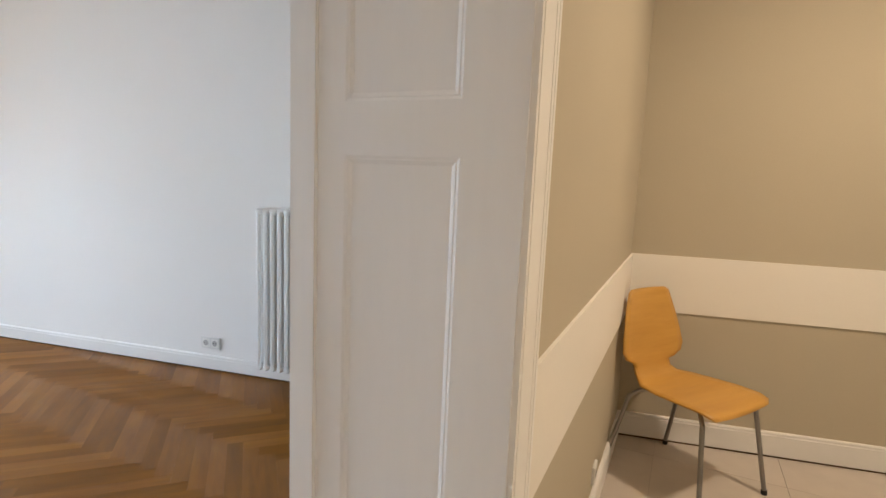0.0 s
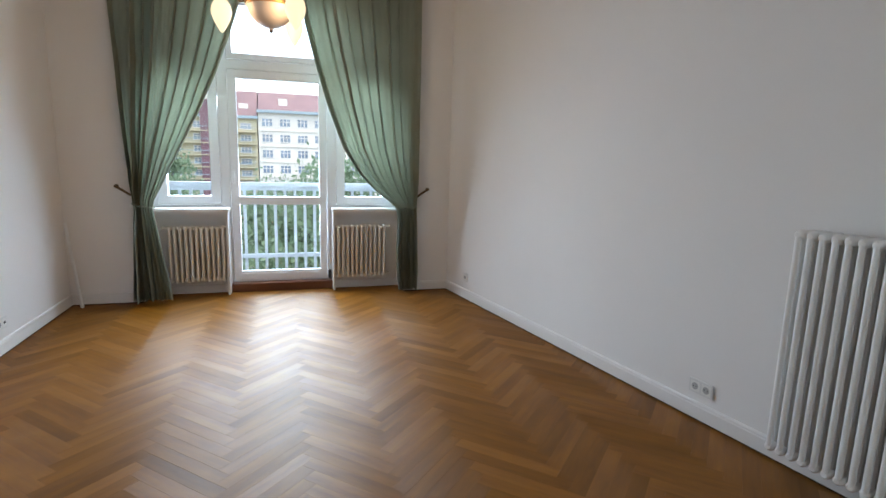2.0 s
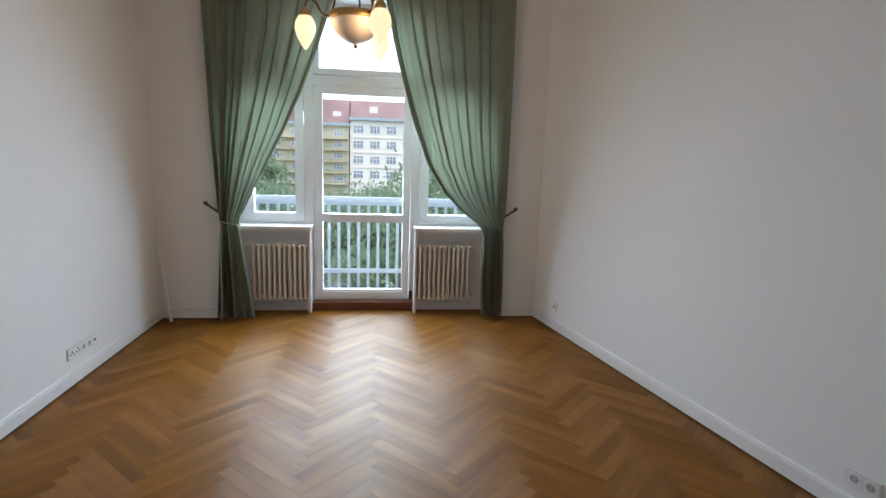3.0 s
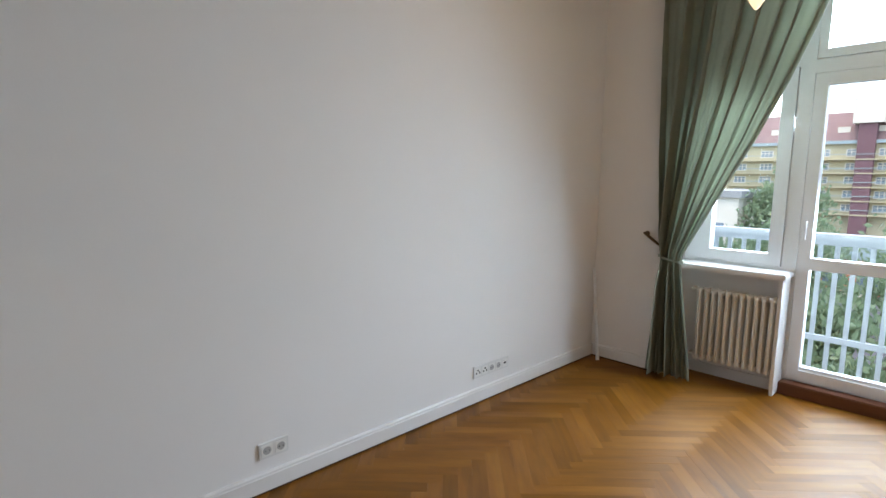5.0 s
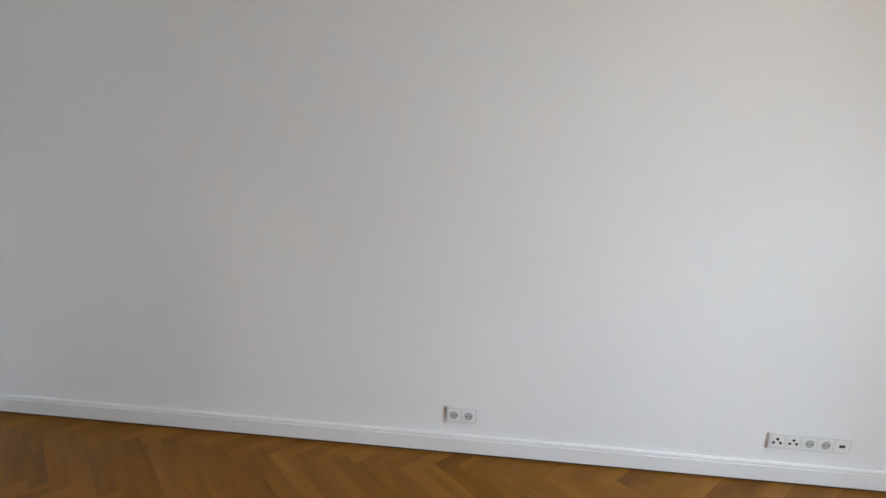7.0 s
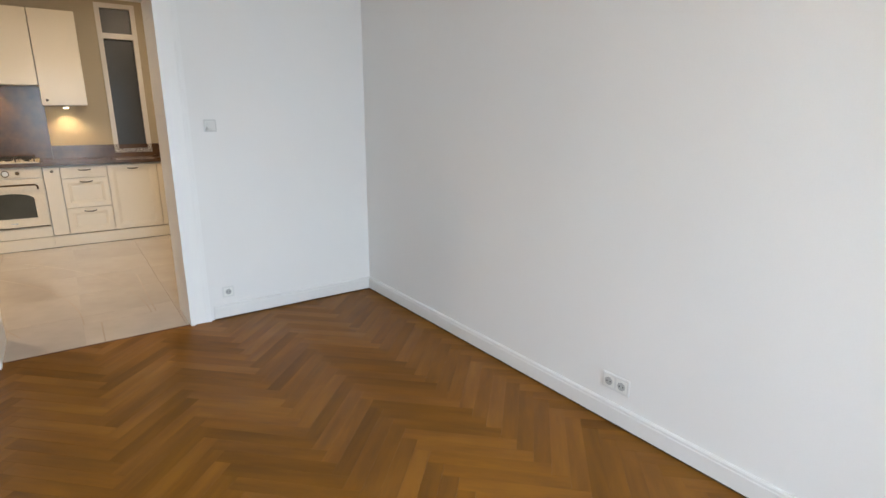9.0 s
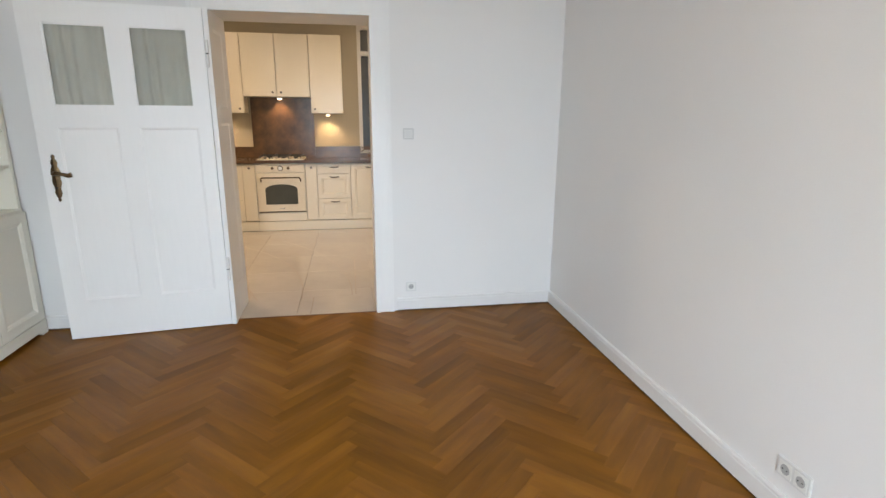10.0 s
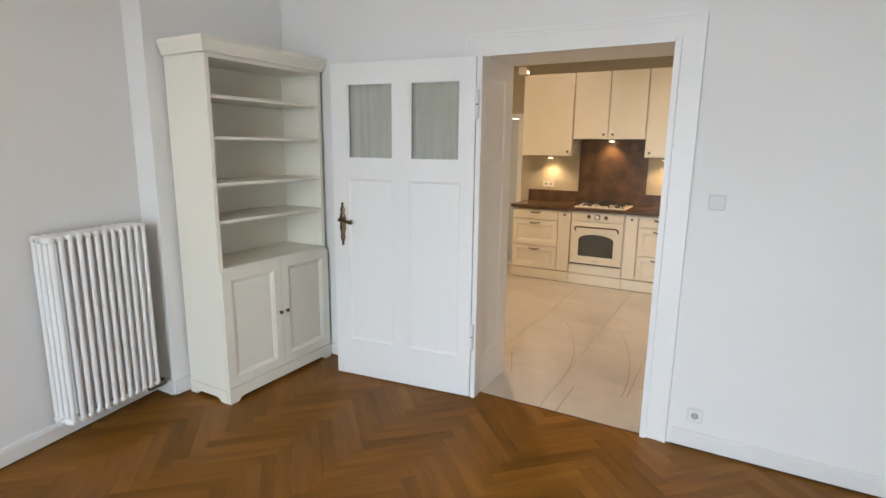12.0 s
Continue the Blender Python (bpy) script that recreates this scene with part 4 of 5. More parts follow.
# ---- kitchen units: front at local y = 0 looking towards +y ----
def front_panel(name, x0, x1, z0, z1, parent, sunk=True, y=0.0):
    w, h = x1 - x0 - 0.008, z1 - z0 - 0.008
    holes = [(0.05, w - 0.05, 0.05, h - 0.05)] if sunk and w > 0.2 and h > 0.2 else []
    if not holes:
        bm = box(0, w, 0, 0.02, 0, h, 0.003)
    else:
        bm = panel_board(w, h, 0.02, holes, relief=0.008, edge=0.028)
    return part(name, bm, FRONT, parent, m=Matrix.Translation((x1 - 0.004, y, z0 + 0.004)) @ pose(0, 0, 0, 0, 0, 180))


def cup_handle(parent, x, z, w=0.10):
    bm = sweep(bmesh.new(), [(-w / 2, 0.0, 0), (-w / 2 + 0.006, -0.022, 0), (-w * 0.2, -0.030, -0.004), (w * 0.2, -0.030, -0.004), (w / 2 - 0.006, -0.022, 0), (w / 2, 0, 0)], [0.007, 0.006, 0.008, 0.008, 0.006, 0.007], 8)
    part("handle", bm, PEWTER, parent, "dark arched metal handle", True, Matrix.Translation((x, 0, z)))


def knob(parent, x, z):
    part("knob", lathe(bmesh.new(), [(0.005, 0), (0.006, 0.012), (0.015, 0.018), (0.013, 0.026), (0, 0.029)], 14), PEWTER, parent, "round dark metal knob", True, Matrix.Translation((x, 0, z)) @ pose(0, 0, 0, 90, 0, 0))


FY = -3.24


def base_unit(x0, x1, kind, label):
    unit = thing("base_cabinet", pose(0, FY, 0), label, "cabinet", "kitchen base units")
    part("body", box(x0 + 0.001, x1 - 0.001, -0.60, -0.07, 0.13, 0.895), FRONT, unit)
    part("plinth", box(x0, x1, -0.56, 0.006, 0.006, 0.128), FRONT, unit)
    # black strip below the plinth paints the shade at the floor
    part("floor_gap_shade", box(x0, x1, -0.55, 0.001, 0.0005, 0.006), DARK, unit)
    w = x1 - x0
    if kind == "drawers":
        for z0, z1 in ((0.755, 0.885), (0.425, 0.755), (0.135, 0.425)):
            d = front_panel("drawer", x0, x1, z0, z1, unit)
            cup_handle(d, w / 2, z1 - z0 - 0.045, 0.13 if w > 0.5 else 0.11)
    elif kind == "narrow":
        d = front_panel("door", x0, x1, 0.135, 0.885, unit)
        knob(d, w / 2, 0.70)
    else:
        d = front_panel("door", x0, x1, 0.135, 0.885, unit)
        cup_handle(d, w / 2, 0.70)
    return unit


base_unit(2.985, 3.575, "drawers", "cream kitchen base unit with three drawers")
base_unit(2.825, 2.985, "narrow", "narrow cream pull-out unit beside the oven")
base_unit(2.045, 2.195, "narrow", "narrow cream pull-out unit beside the oven")
base_unit(1.605, 2.045, "drawers", "cream kitchen base unit with three drawers")
base_unit(1.105, 1.605, "door", "cream kitchen base unit with one door")
base_unit(0.605, 1.105, "door", "cream kitchen base unit with one door")
oven = thing("oven", pose(0, FY, 0), "cream retro built-in oven with arched window", "oven")


def oven_parts():
    x0, x1 = 2.197, 2.823
    part("body", box(x0, x1, -0.58, -0.022, 0.13, 0.895), FRONT, oven)
    part("plinth", box(x0, x1, -0.56, 0.006, 0.006, 0.128), FRONT, oven)
    # shade at the plinth's foot, put in as a black strip
    part("floor_gap_shade", box(x0, x1, -0.55, 0.001, 0.0005, 0.006), DARK, oven)
    part("lower_panel", box(x0 + 0.003, x1 - 0.003, -0.02, 0, 0.135, 0.245, 0.003), FRONT, oven)
    part("control_panel", box(x0 + 0.01, x1 - 0.01, -0.022, 0.004, 0.785, 0.885, 0.004), OVENCREAM, oven)
    dr = part("oven_door", box(x0 + 0.01, x1 - 0.01, -0.022, 0.012, 0.265, 0.775, 0.006), OVENCREAM, oven)
    bm = bmesh.new()
    cx, hw = (x0 + x1) / 2, 0.205
    line = [(-hw, 0.36), (hw, 0.36), (hw, 0.56)] + [(hw * math.cos(k * math.pi / 12), 0.56 + 0.065 * math.sin(k * math.pi / 12)) for k in range(1, 12)] + [(-hw, 0.56)]
    va, vb = [bm.verts.new((cx + x, 0.0125, z)) for x, z in line], [bm.verts.new((cx + x * 0.98, 0.0165, 0.36 + (z - 0.36) * 0.98)) for x, z in line]
    bm.faces.new(vb), bm.faces.new(va[::-1])
    for i in range(len(line)):
        j = (i + 1) % len(line)
        bm.faces.new((va[i], va[j], vb[j], vb[i]))
    part("oven_window", bm, OVENGLASS, dr, "dark arched oven window")
    part("handle", sweep(bmesh.new(), [(cx - 0.25, 0.012, 0.665), (cx - 0.25, 0.045, 0.70), (cx - 0.235, 0.055, 0.715), (cx + 0.235, 0.055, 0.715), (cx + 0.25, 0.045, 0.70), (cx + 0.25, 0.012, 0.665)], 0.009, 10), OLDBRASS, dr, "dark metal bar handle", True)
    part("maker_plate", box(cx - 0.03, cx + 0.03, 0.0125, 0.014, 0.30, 0.312), STEEL, dr)
    part("trim_line", box(x0 + 0.01, x1 - 0.01, -0.01, 0.008, 0.252, 0.262), OLDBRASS, oven)
    for x, r in ((-0.10, 0.020), (0.10, 0.020)):
        part("dial", lathe(bmesh.new(), [(r, 0), (r * 0.95, 0.012), (r * 0.7, 0.022), (0, 0.023)], 18), OLDBRASS, oven, "brass dial", True, Matrix.Translation((cx + x, 0.004, 0.835)) @ pose(0, 0, 0, -90, 0, 0))
    ck = part("clock", lathe(bmesh.new(), [(0.034, 0), (0.034, 0.007), (0.028, 0.010), (0.027, 0.008), (0, 0.008)], 24), OLDBRASS, oven, "round clock with pale face", True, Matrix.Translation((cx, 0.004, 0.835)) @ pose(0, 0, 0, -90, 0, 0))
    part("clock_face", lathe(bmesh.new(), [(0.026, 0.0085), (0, 0.0095)], 24), PLASTIC, ck)


oven_parts()
top = thing("worktop", pose(0, FY, 0), "dark brown stone worktop along the kitchen units", "worktop")
part("slab", box(0.30, 3.60, -0.62, 0.03, 0.897, 0.935, 0.004), STONE, top)
part("upstand", box(0.30, 2.085, -0.62, -0.60, 0.935, 1.08), STONE, top)
part("upstand", box(2.925, 3.60, -0.62, -0.60, 0.935, 1.08), STONE, top)
solid("splashback", box(2.087, 2.923, KY, KY + 0.022, 0.936, 1.745), STONE, "brown marbled stone splashback behind the hob", "splashback")
hob = thing("gas_hob", pose(2.51, FY - 0.30, 0.935), "cream gas hob with black cast-iron grates", "hob")
part("plate", box(-0.30, 0.30, -0.25, 0.25, 0, 0.012, 0.004), OVENCREAM, hob)
for i, (x, y, r) in enumerate(((-0.18, -0.12, 0.045), (-0.18, 0.12, 0.035), (0.18, -0.12, 0.035), (0.18, 0.12, 0.045), (0, 0, 0.06))):
    part("burner", lathe(bmesh.new(), [(r, 0.012), (r, 0.022), (r * 0.8, 0.028), (0, 0.029)], 18, (x, y, 0)), CASTIRON, hob, "", True)
for x in (-0.18, 0.0, 0.18):
    bm = bmesh.new()
    for dx in (-0.08, 0.08):
        sweep(bm, [(x + dx, -0.22, 0.012), (x + dx, -0.22, 0.045), (x + dx, 0.22, 0.045), (x + dx, 0.22, 0.012)], 0.006, 6)
    for dy in (-0.12, 0, 0.12):
        sweep(bm, [(x - 0.08, dy, 0.045), (x + 0.08, dy, 0.045)], 0.006, 6)
    part("grate", bm, CASTIRON, hob)
for k in range(5):
    part("tap_knob", lathe(bmesh.new(), [(0.017, 0.012), (0.016, 0.03), (0, 0.032)], 14, (-0.16 + 0.08 * k, 0.222, 0)), OVENCREAM, hob, "", True)

UY = -3.56


def wall_unit(x0, x1, z0, z1, doors, label):
    unit = thing("wall_cabinet", pose(0, UY, 0), label, "cabinet", "kitchen wall units")
    part("body", box(x0 + 0.001, x1 - 0.001, KY + 0.001 - UY, -0.06, z0, z1), FRONT, unit)
    part("underside", box(x0 + 0.001, x1 - 0.001, -0.06, -0.0205, z0, z0 + 0.018), FRONT, unit)
    n = len(doors)
    for i, side in enumerate(doors):
        a, b = x0 + (x1 - x0) * i / n, x0 + (x1 - x0) * (i + 1) / n
        d = front_panel("door", a, b, z0, z1, unit, sunk=False)
        # the panel's x runs from the east edge
        knob(d, 0.05 if side == "e" else (b - a) - 0.055, 0.05)
    return unit


wall_unit(2.955, 3.615, 1.535, 2.535, ["w"], "tall cream wall cabinet beside the cooker hood")
wall_unit(2.10, 2.953, 1.745, 2.535, ["e", "w"], "cream double wall cabinet hiding the cooker hood")
wall_unit(1.675, 2.098, 1.535, 2.535, ["e"], "tall cream wall cabinet beside the cooker hood")


def spot_light(x, y, z, label):
    sp = thing("cabinet_spotlight", pose(x, y, z), label, "spotlight", "cabinet spotlights")
    part("housing", lathe(bmesh.new(), [(0.04, 0), (0.04, -0.018), (0.033, -0.026), (0.030, -0.026)], 20), STEEL, sp, "", True)
    part("lens", lathe(bmesh.new(), [(0.028, -0.0262), (0.02, -0.030), (0, -0.031)], 16), SPOT, sp, "lit warm lens", True)
    lamp("spot_beam", "SPOT", look((x, y, z - 0.035), (x, y - 0.08, z - 1.0)), 1.25, (1.0, 0.72, 0.40), cone=radians(115), radius=0.02)


spot_light(3.28, UY - 0.17, 1.535, "small lit spotlight under the wall cabinet")
spot_light(1.885, UY - 0.17, 1.535, "small lit spotlight under the wall cabinet")
spot_light(2.52, UY - 0.20, 1.745, "small lit spotlight under the cooker hood")
socket_strip("worktop_socket", pose(3.40, KY, 1.16, 0, 0, 180), "pp", "white double socket above the worktop")
box_lamp = thing("cornice_spotlight", pose(3.60, UY + 0.06, 2.535), "small pale box light on top of the cabinet", "spotlight")
part("housing", box(-0.05, 0.06, -0.05, 0.05, 0.0, 0.085, 0.006), CREAMBAND, box_lamp)
part("lens", box(-0.055, -0.0515, -0.02, 0.02, 0.01, 0.03), SPOT, box_lamp)


def ceiling_spot(x, y, power):
    sp = thing("ceiling_light", pose(x, y, H_KITCHEN), "round lit ceiling light in the kitchen", "ceiling light", "kitchen ceiling lights")
    part("ring", lathe(bmesh.new(), [(0.11, 0), (0.11, -0.02), (0.095, -0.03), (0.09, -0.028)], 24), TRIM, sp, "", True)
    part("diffuser", lathe(bmesh.new(), [(0.089, -0.022), (0.05, -0.029), (0, -0.030)], 20), SPOT, sp, "", True)
    lamp("ceiling_glow", "AREA", look((x, y, H_KITCHEN - 0.04), (x, y + 0.001, 0)), power, WARM, size=0.17)


ceiling_spot(3.5, -1.8, 3.9)
ceiling_spot(1.0, -2.3, 2.3)


# ---- chair in the kitchen corner ----
def chair(m):
    ch = thing("plywood_chair", m, "yellow bent plywood chair on grey steel legs", "chair")
    # side line: seat front to back, then up the backrest; x half width along it
    line = [(0.220, 0.425, 0.175), (0.208, 0.440, 0.198), (0.17, 0.450, 0.203), (0.08, 0.449, 0.205), (-0.03, 0.443, 0.195), (-0.12, 0.441, 0.175), (-0.165, 0.446, 0.135), (-0.192, 0.465, 0.118), (-0.205, 0.50, 0.118),
            (-0.210, 0.525, 0.135), (-0.212, 0.548, 0.182), (-0.218, 0.585, 0.200), (-0.234, 0.67, 0.184), (-0.254, 0.77, 0.158), (-0.270, 0.85, 0.132), (-0.274, 0.866, 0.112)]
    bm, rows, n = bmesh.new(), [], 12
    for y, z, w in line:
        row = []
        for k in range(n + 1):
            s = k / n * 2 - 1
            dish = 0.012 * s * s
            back = 1 if z > 0.5 else 0
            row.append(bm.verts.new((s * w, y + (dish * 1.6 if back else 0), z + (0 if back else dish))))
        rows.append(row)
    for a, b in zip(rows, rows[1:]):
        for k in range(n):
            bm.faces.new((a[k], a[k + 1], b[k + 1], b[k]))
    shell = part("shell", bm, PLY, ch, smooth=True)
    th = shell.modifiers.new("thickness", "SOLIDIFY")
    th.thickness, th.offset = 0.011, 0
    for sx in (-1, 1):
        part("leg", sweep(bmesh.new(), [(sx * 0.228, 0.225, 0.012), (sx * 0.182, 0.172, 0.40), (sx * 0.15, 0.14, 0.425), (sx * 0.10, 0.10, 0.43)], 0.0095, 10), CHROME, ch, smooth=True)
        part("leg", sweep(bmesh.new(), [(sx * 0.222, -0.245, 0.012), (sx * 0.180, -0.165, 0.39), (sx * 0.15, -0.14, 0.42), (sx * 0.10, -0.10, 0.43)], 0.0095, 10), CHROME, ch, smooth=True)
        for y in (0.225, -0.245):
            part("foot_cap", sweep(bmesh.new(), [(sx * (0.229 if y > 0 else 0.223), y, 0), (sx * (0.227 if y > 0 else 0.221), y * 0.995, 0.022)], 0.012, 10), DARK, ch, smooth=True)
    part("under_frame", sweep(bmesh.new(), [(-0.11, 0.10, 0.43), (0.11, 0.10, 0.43), (0.11, -0.10, 0.43), (-0.11, -0.10, 0.43), (-0.11, 0.10, 0.43)], 0.008, 8), CHROME, ch, smooth=True)
    return ch


chair(pose(4.262, -0.75, 0, 0, 0, 146) @ Matrix.Diagonal((1.12, 1.12, 1.03, 1)))

# ---- outside: balcony, street, houses, trees ----
rail2 = thing("balcony_railing", pose(0, 0, 0), "white painted balcony railing with upright bars", "railing")


def railing_parts():
    def line(x):
        return 7.05 - 0.10 * ((x - 1.865) / 2.2) ** 2
    xs = [-1.2 + 0.25 * i for i in range(26)]
    for z, r in ((1.045, 0.06), (0.995, 0.03), (0.13, 0.022)):
        bm = bmesh.new()
        for a, b in zip(xs, xs[1:]):
            pa, pb = (a, line(a)), (b, line(b))
            prism([(pa[0], pa[1] - r), (pb[0], pb[1] - r), (pb[0], pb[1] + r), (pa[0], pa[1] + r)], z - 0.025, z + 0.025, bm)
        part("rail", bm, RAILPAINT, rail2)
    me = mesh_of("bar", box(-0.018, 0.018, -0.012, 0.012, -0.22, 0.97), RAILPAINT)
    x = -1.15
    while x < 5.0:
        same_part("bar", me, rail2, Matrix.Translation((x, line(x), 0)))
        x += 0.122
    for x in (-1.2, 5.02):
        part("end_rail", box(x - 0.025, x + 0.025, 6.0, line(x), 1.02, 1.07), RAILPAINT, rail2)


railing_parts()
structure("balcony_floor", box(-1.25, 5.08, 6.0, 7.0, -0.42, -0.24), CONCRETE, "grey concrete balcony floor", "balcony")
GZ = -13.0
structure("ground", box(-400, 400, -300, 900, GZ - 0.5, GZ), ASPHALT, "grey asphalt street ground", "ground")
FARY = 105.0


def facade(name, x0, x1, z0, z1, cols, rows, wall_mat, label, win=(0.62, 0.62), y=FARY, depth=12, balconies=False, mansard=3.8, dormers=0):
    hs = thing(name, pose((x0 + x1) / 2, y, GZ), label, "building")
    ox = (x0 + x1) / 2
    part("wall", box(x0 - ox, x1 - ox, 0, depth, 0, z1 - GZ), wall_mat, hs)
    part("cornice", box(x0 - ox - 0.2, x1 - ox + 0.2, -0.6, 0.0, z1 - GZ - 0.5, z1 - GZ), LEAD, hs)
    bm = bmesh.new()
    a = [bm.verts.new(p) for p in ((x0 - ox, -0.2, z1 - GZ), (x1 - ox, -0.2, z1 - GZ), (x1 - ox, depth, z1 - GZ), (x0 - ox, depth, z1 - GZ))]
    b = [bm.verts.new(p) for p in ((x0 - ox, 2.6, z1 - GZ + mansard), (x1 - ox, 2.6, z1 - GZ + mansard), (x1 - ox, depth - 2.6, z1 - GZ + mansard), (x0 - ox, depth - 2.6, z1 - GZ + mansard))]
    bm.faces.new(a[::-1]), bm.faces.new(b)
    for i in range(4):
        bm.faces.new((a[i], a[(i + 1) % 4], b[(i + 1) % 4], b[i]))
    roof = part("roof", bm, ROOF, hs)
    for i in range(dormers):
        x = x0 - ox + (i + 0.5) * (x1 - x0) / dormers
        part("dormer", box(x - 0.8, x + 0.8, 0.6, 3.0, z1 - GZ + 0.7, z1 - GZ + 2.2), FACADE, roof)
    cw, rh = (x1 - x0) / cols, (z1 - 0.8 - z0) / rows
    for j in range(rows):
        for i in range(cols):
            cx, cz = x0 - ox + (i + 0.5) * cw, z0 - GZ + (j + 0.5) * rh
            w, h = cw * win[0] / 2, rh * win[1] / 2
            wd = part("window", box(cx - w, cx + w, -0.02, 0.05, cz - h, cz + h), PANE, hs)
            bm = frame_ring(bmesh.new(), cx - w - 0.08, cx + w + 0.08, cz - h - 0.08, cz + h + 0.08, 0.14, -0.07, -0.02)
            for k in (1, 2):
                put_box(bm, cx - w + 2 * w * k / 3 - 0.06, cx - w + 2 * w * k / 3 + 0.06, -0.06, -0.02, cz - h, cz + h)
            put_box(bm, cx - w, cx + w, -0.055, -0.02, cz + h * 0.25 - 0.05, cz + h * 0.25 + 0.05)
            part("frame", bm, FACADE, wd)
        if balconies:
            part("balcony", box(x0 - ox + 0.3, x1 - ox - 0.3, -1.3, 0, z0 - GZ + j * rh - 0.08, z0 - GZ + j * rh + 0.08), wall_mat, hs)
            part("balcony_rail", box(x0 - ox + 0.3, x1 - ox - 0.3, -1.35, -1.28, z0 - GZ + j * rh + 0.72, z0 - GZ + j * rh + 0.82), LEAD, hs)
        else:
            part("string_course", box(x0 - ox, x1 - ox, -0.14, 0, z0 - GZ + j * rh - 0.12, z0 - GZ + j * rh + 0.1), wall_mat, hs)
    return hs


facade("apartment_building", -3.0, 41.24, -3.05, 9.2, 14, 4, FACADE, "white stone apartment building with rows of windows and red roof", (0.595, 0.51), mansard=3.4, dormers=5)
facade("apartment_building", -31, -3.2, -3.5, 8.0, 7, 5, OCHRE, "ochre apartment building with long balconies and red roof", (0.45, 0.5), balconies=True, mansard=4.6, dormers=6)
tower = thing("stair_tower", pose(-11.6, FARY - 1.2, GZ), "dark red stair tower with pale top on the building", "tower")
part("shaft", box(-1.1, 1.1, 0, 3, 0, 23.5), DARKRED, tower)
part("head", box(-1.9, 1.9, -0.3, 3.2, 23.5, 27.2), FACADE, tower)
part("cap", box(-1.2, 1.2, 0.2, 2.6, 27.2, 28.6), FACADE, tower)
canopy = thing("shop_row", pose(-8, 88, GZ), "low orange and white shop row with flat grey roof", "building")
part("wall", box(-24, 10, 0, 8, 0, 4.6), SHOP, canopy)
part("flat_roof", box(-25, 11, -1.6, 8.5, 4.6, 6.2), LEAD, canopy)
for i in range(9):
    part("shop_window", box(-23 + i * 3.7, -20.6 + i * 3.7, -0.05, 0.02, 0.6, 3.4), PANE, canopy)
annex = thing("flat_roofed_annex", pose(-16.5, 44, GZ), "white low annex with flat roof", "building")
part("wall", box(-6, 6, 0, 10, 0, 13.3), FACADE, annex)
part("parapet", box(-6.2, 6.2, -0.2, 10.2, 13.3, 13.8), CONCRETE, annex)
for i in range(5):
    part("window", box(-5 + i * 2.2, -3.7 + i * 2.2, -0.04, 0.02, 9.4, 11.4), PANE, annex)


def car(x, y, m):
    c = thing("parked_car", pose(x, y, GZ), "parked car at the kerb", "car", "parked cars")
    bm = box(-2.1, 2.1, -0.85, 0.85, 0.3, 0.85, 0.15)
    part("body", bm, m, c)
    part("cabin", box(-1.2, 1.0, -0.75, 0.75, 0.8, 1.42, 0.22), PANE, c)
    for wx in (-1.3, 1.3):
        for wy in (-0.86, 0.70):
            part("wheel", sweep(bmesh.new(), [(wx, wy, 0.32), (wx, wy + 0.16, 0.32)], 0.32, 14), CASTIRON, c)


for i, x in enumerate((-19, -13.5, -8.3, -3.0)):
    car(x, 83, CARPAINT if i % 2 else FACADE)


def tree(x, y, height, spread, seed, leaves=2600):
    rnd = random.Random(seed)
    t = thing("street_tree", pose(x, y, GZ), "leafy green street tree", "tree", "street trees")
    bm = sweep(bmesh.new(), [(0, 0, 0), (0.1, 0, height * 0.3), (0, 0.1, height * 0.55), (0.1, 0, height * 0.85)], [0.28, 0.22, 0.16, 0.05], 8)
    tips = []
    for k in range(9):
        a, h = k * 2.4 + rnd.uniform(-0.4, 0.4), height * rnd.uniform(0.3, 0.65)
        r = spread * rnd.uniform(0.5, 0.85)
        tip = Vector((r * math.cos(a), r * math.sin(a), h + height * rnd.uniform(0.12, 0.3)))
        sweep(bm, [(0, 0, h), (tip.x * 0.5, tip.y * 0.5, h + (tip.z - h) * 0.65), tip], [0.11, 0.07, 0.025], 6)
        tips.append(tip)
    part("trunk", bm, BARK, t)
    tips += [Vector((rnd.uniform(-0.4, 0.4) * spread, rnd.uniform(-0.4, 0.4) * spread, height * rnd.uniform(0.6, 0.98))) for _ in range(9)]
    verts, faces = [], []
    for _ in range(leaves):
        c = rnd.choice(tips) + Vector((rnd.gauss(0, 0.30), rnd.gauss(0, 0.30), rnd.gauss(0, 0.20))) * spread * 0.75
        s = rnd.uniform(0.10, 0.22)
        q = Euler((rnd.uniform(0, 6.3), rnd.uniform(0, 6.3), rnd.uniform(0, 6.3))).to_matrix()
        i = len(verts)
        verts += [c + q @ Vector(p) for p in ((-s, 0, 0), (0, -s * 0.6, 0.02), (s, 0, 0), (0, s * 0.6, 0.02))]
        faces.append((i, i + 1, i + 2, i + 3))
    me = bpy.data.meshes.new("crown")
    me.from_pydata([tuple(v) for v in verts], [], faces)
    me.materials.append(LEAF)
    ob = new("crown", me)
    ob.parent = t
    return t


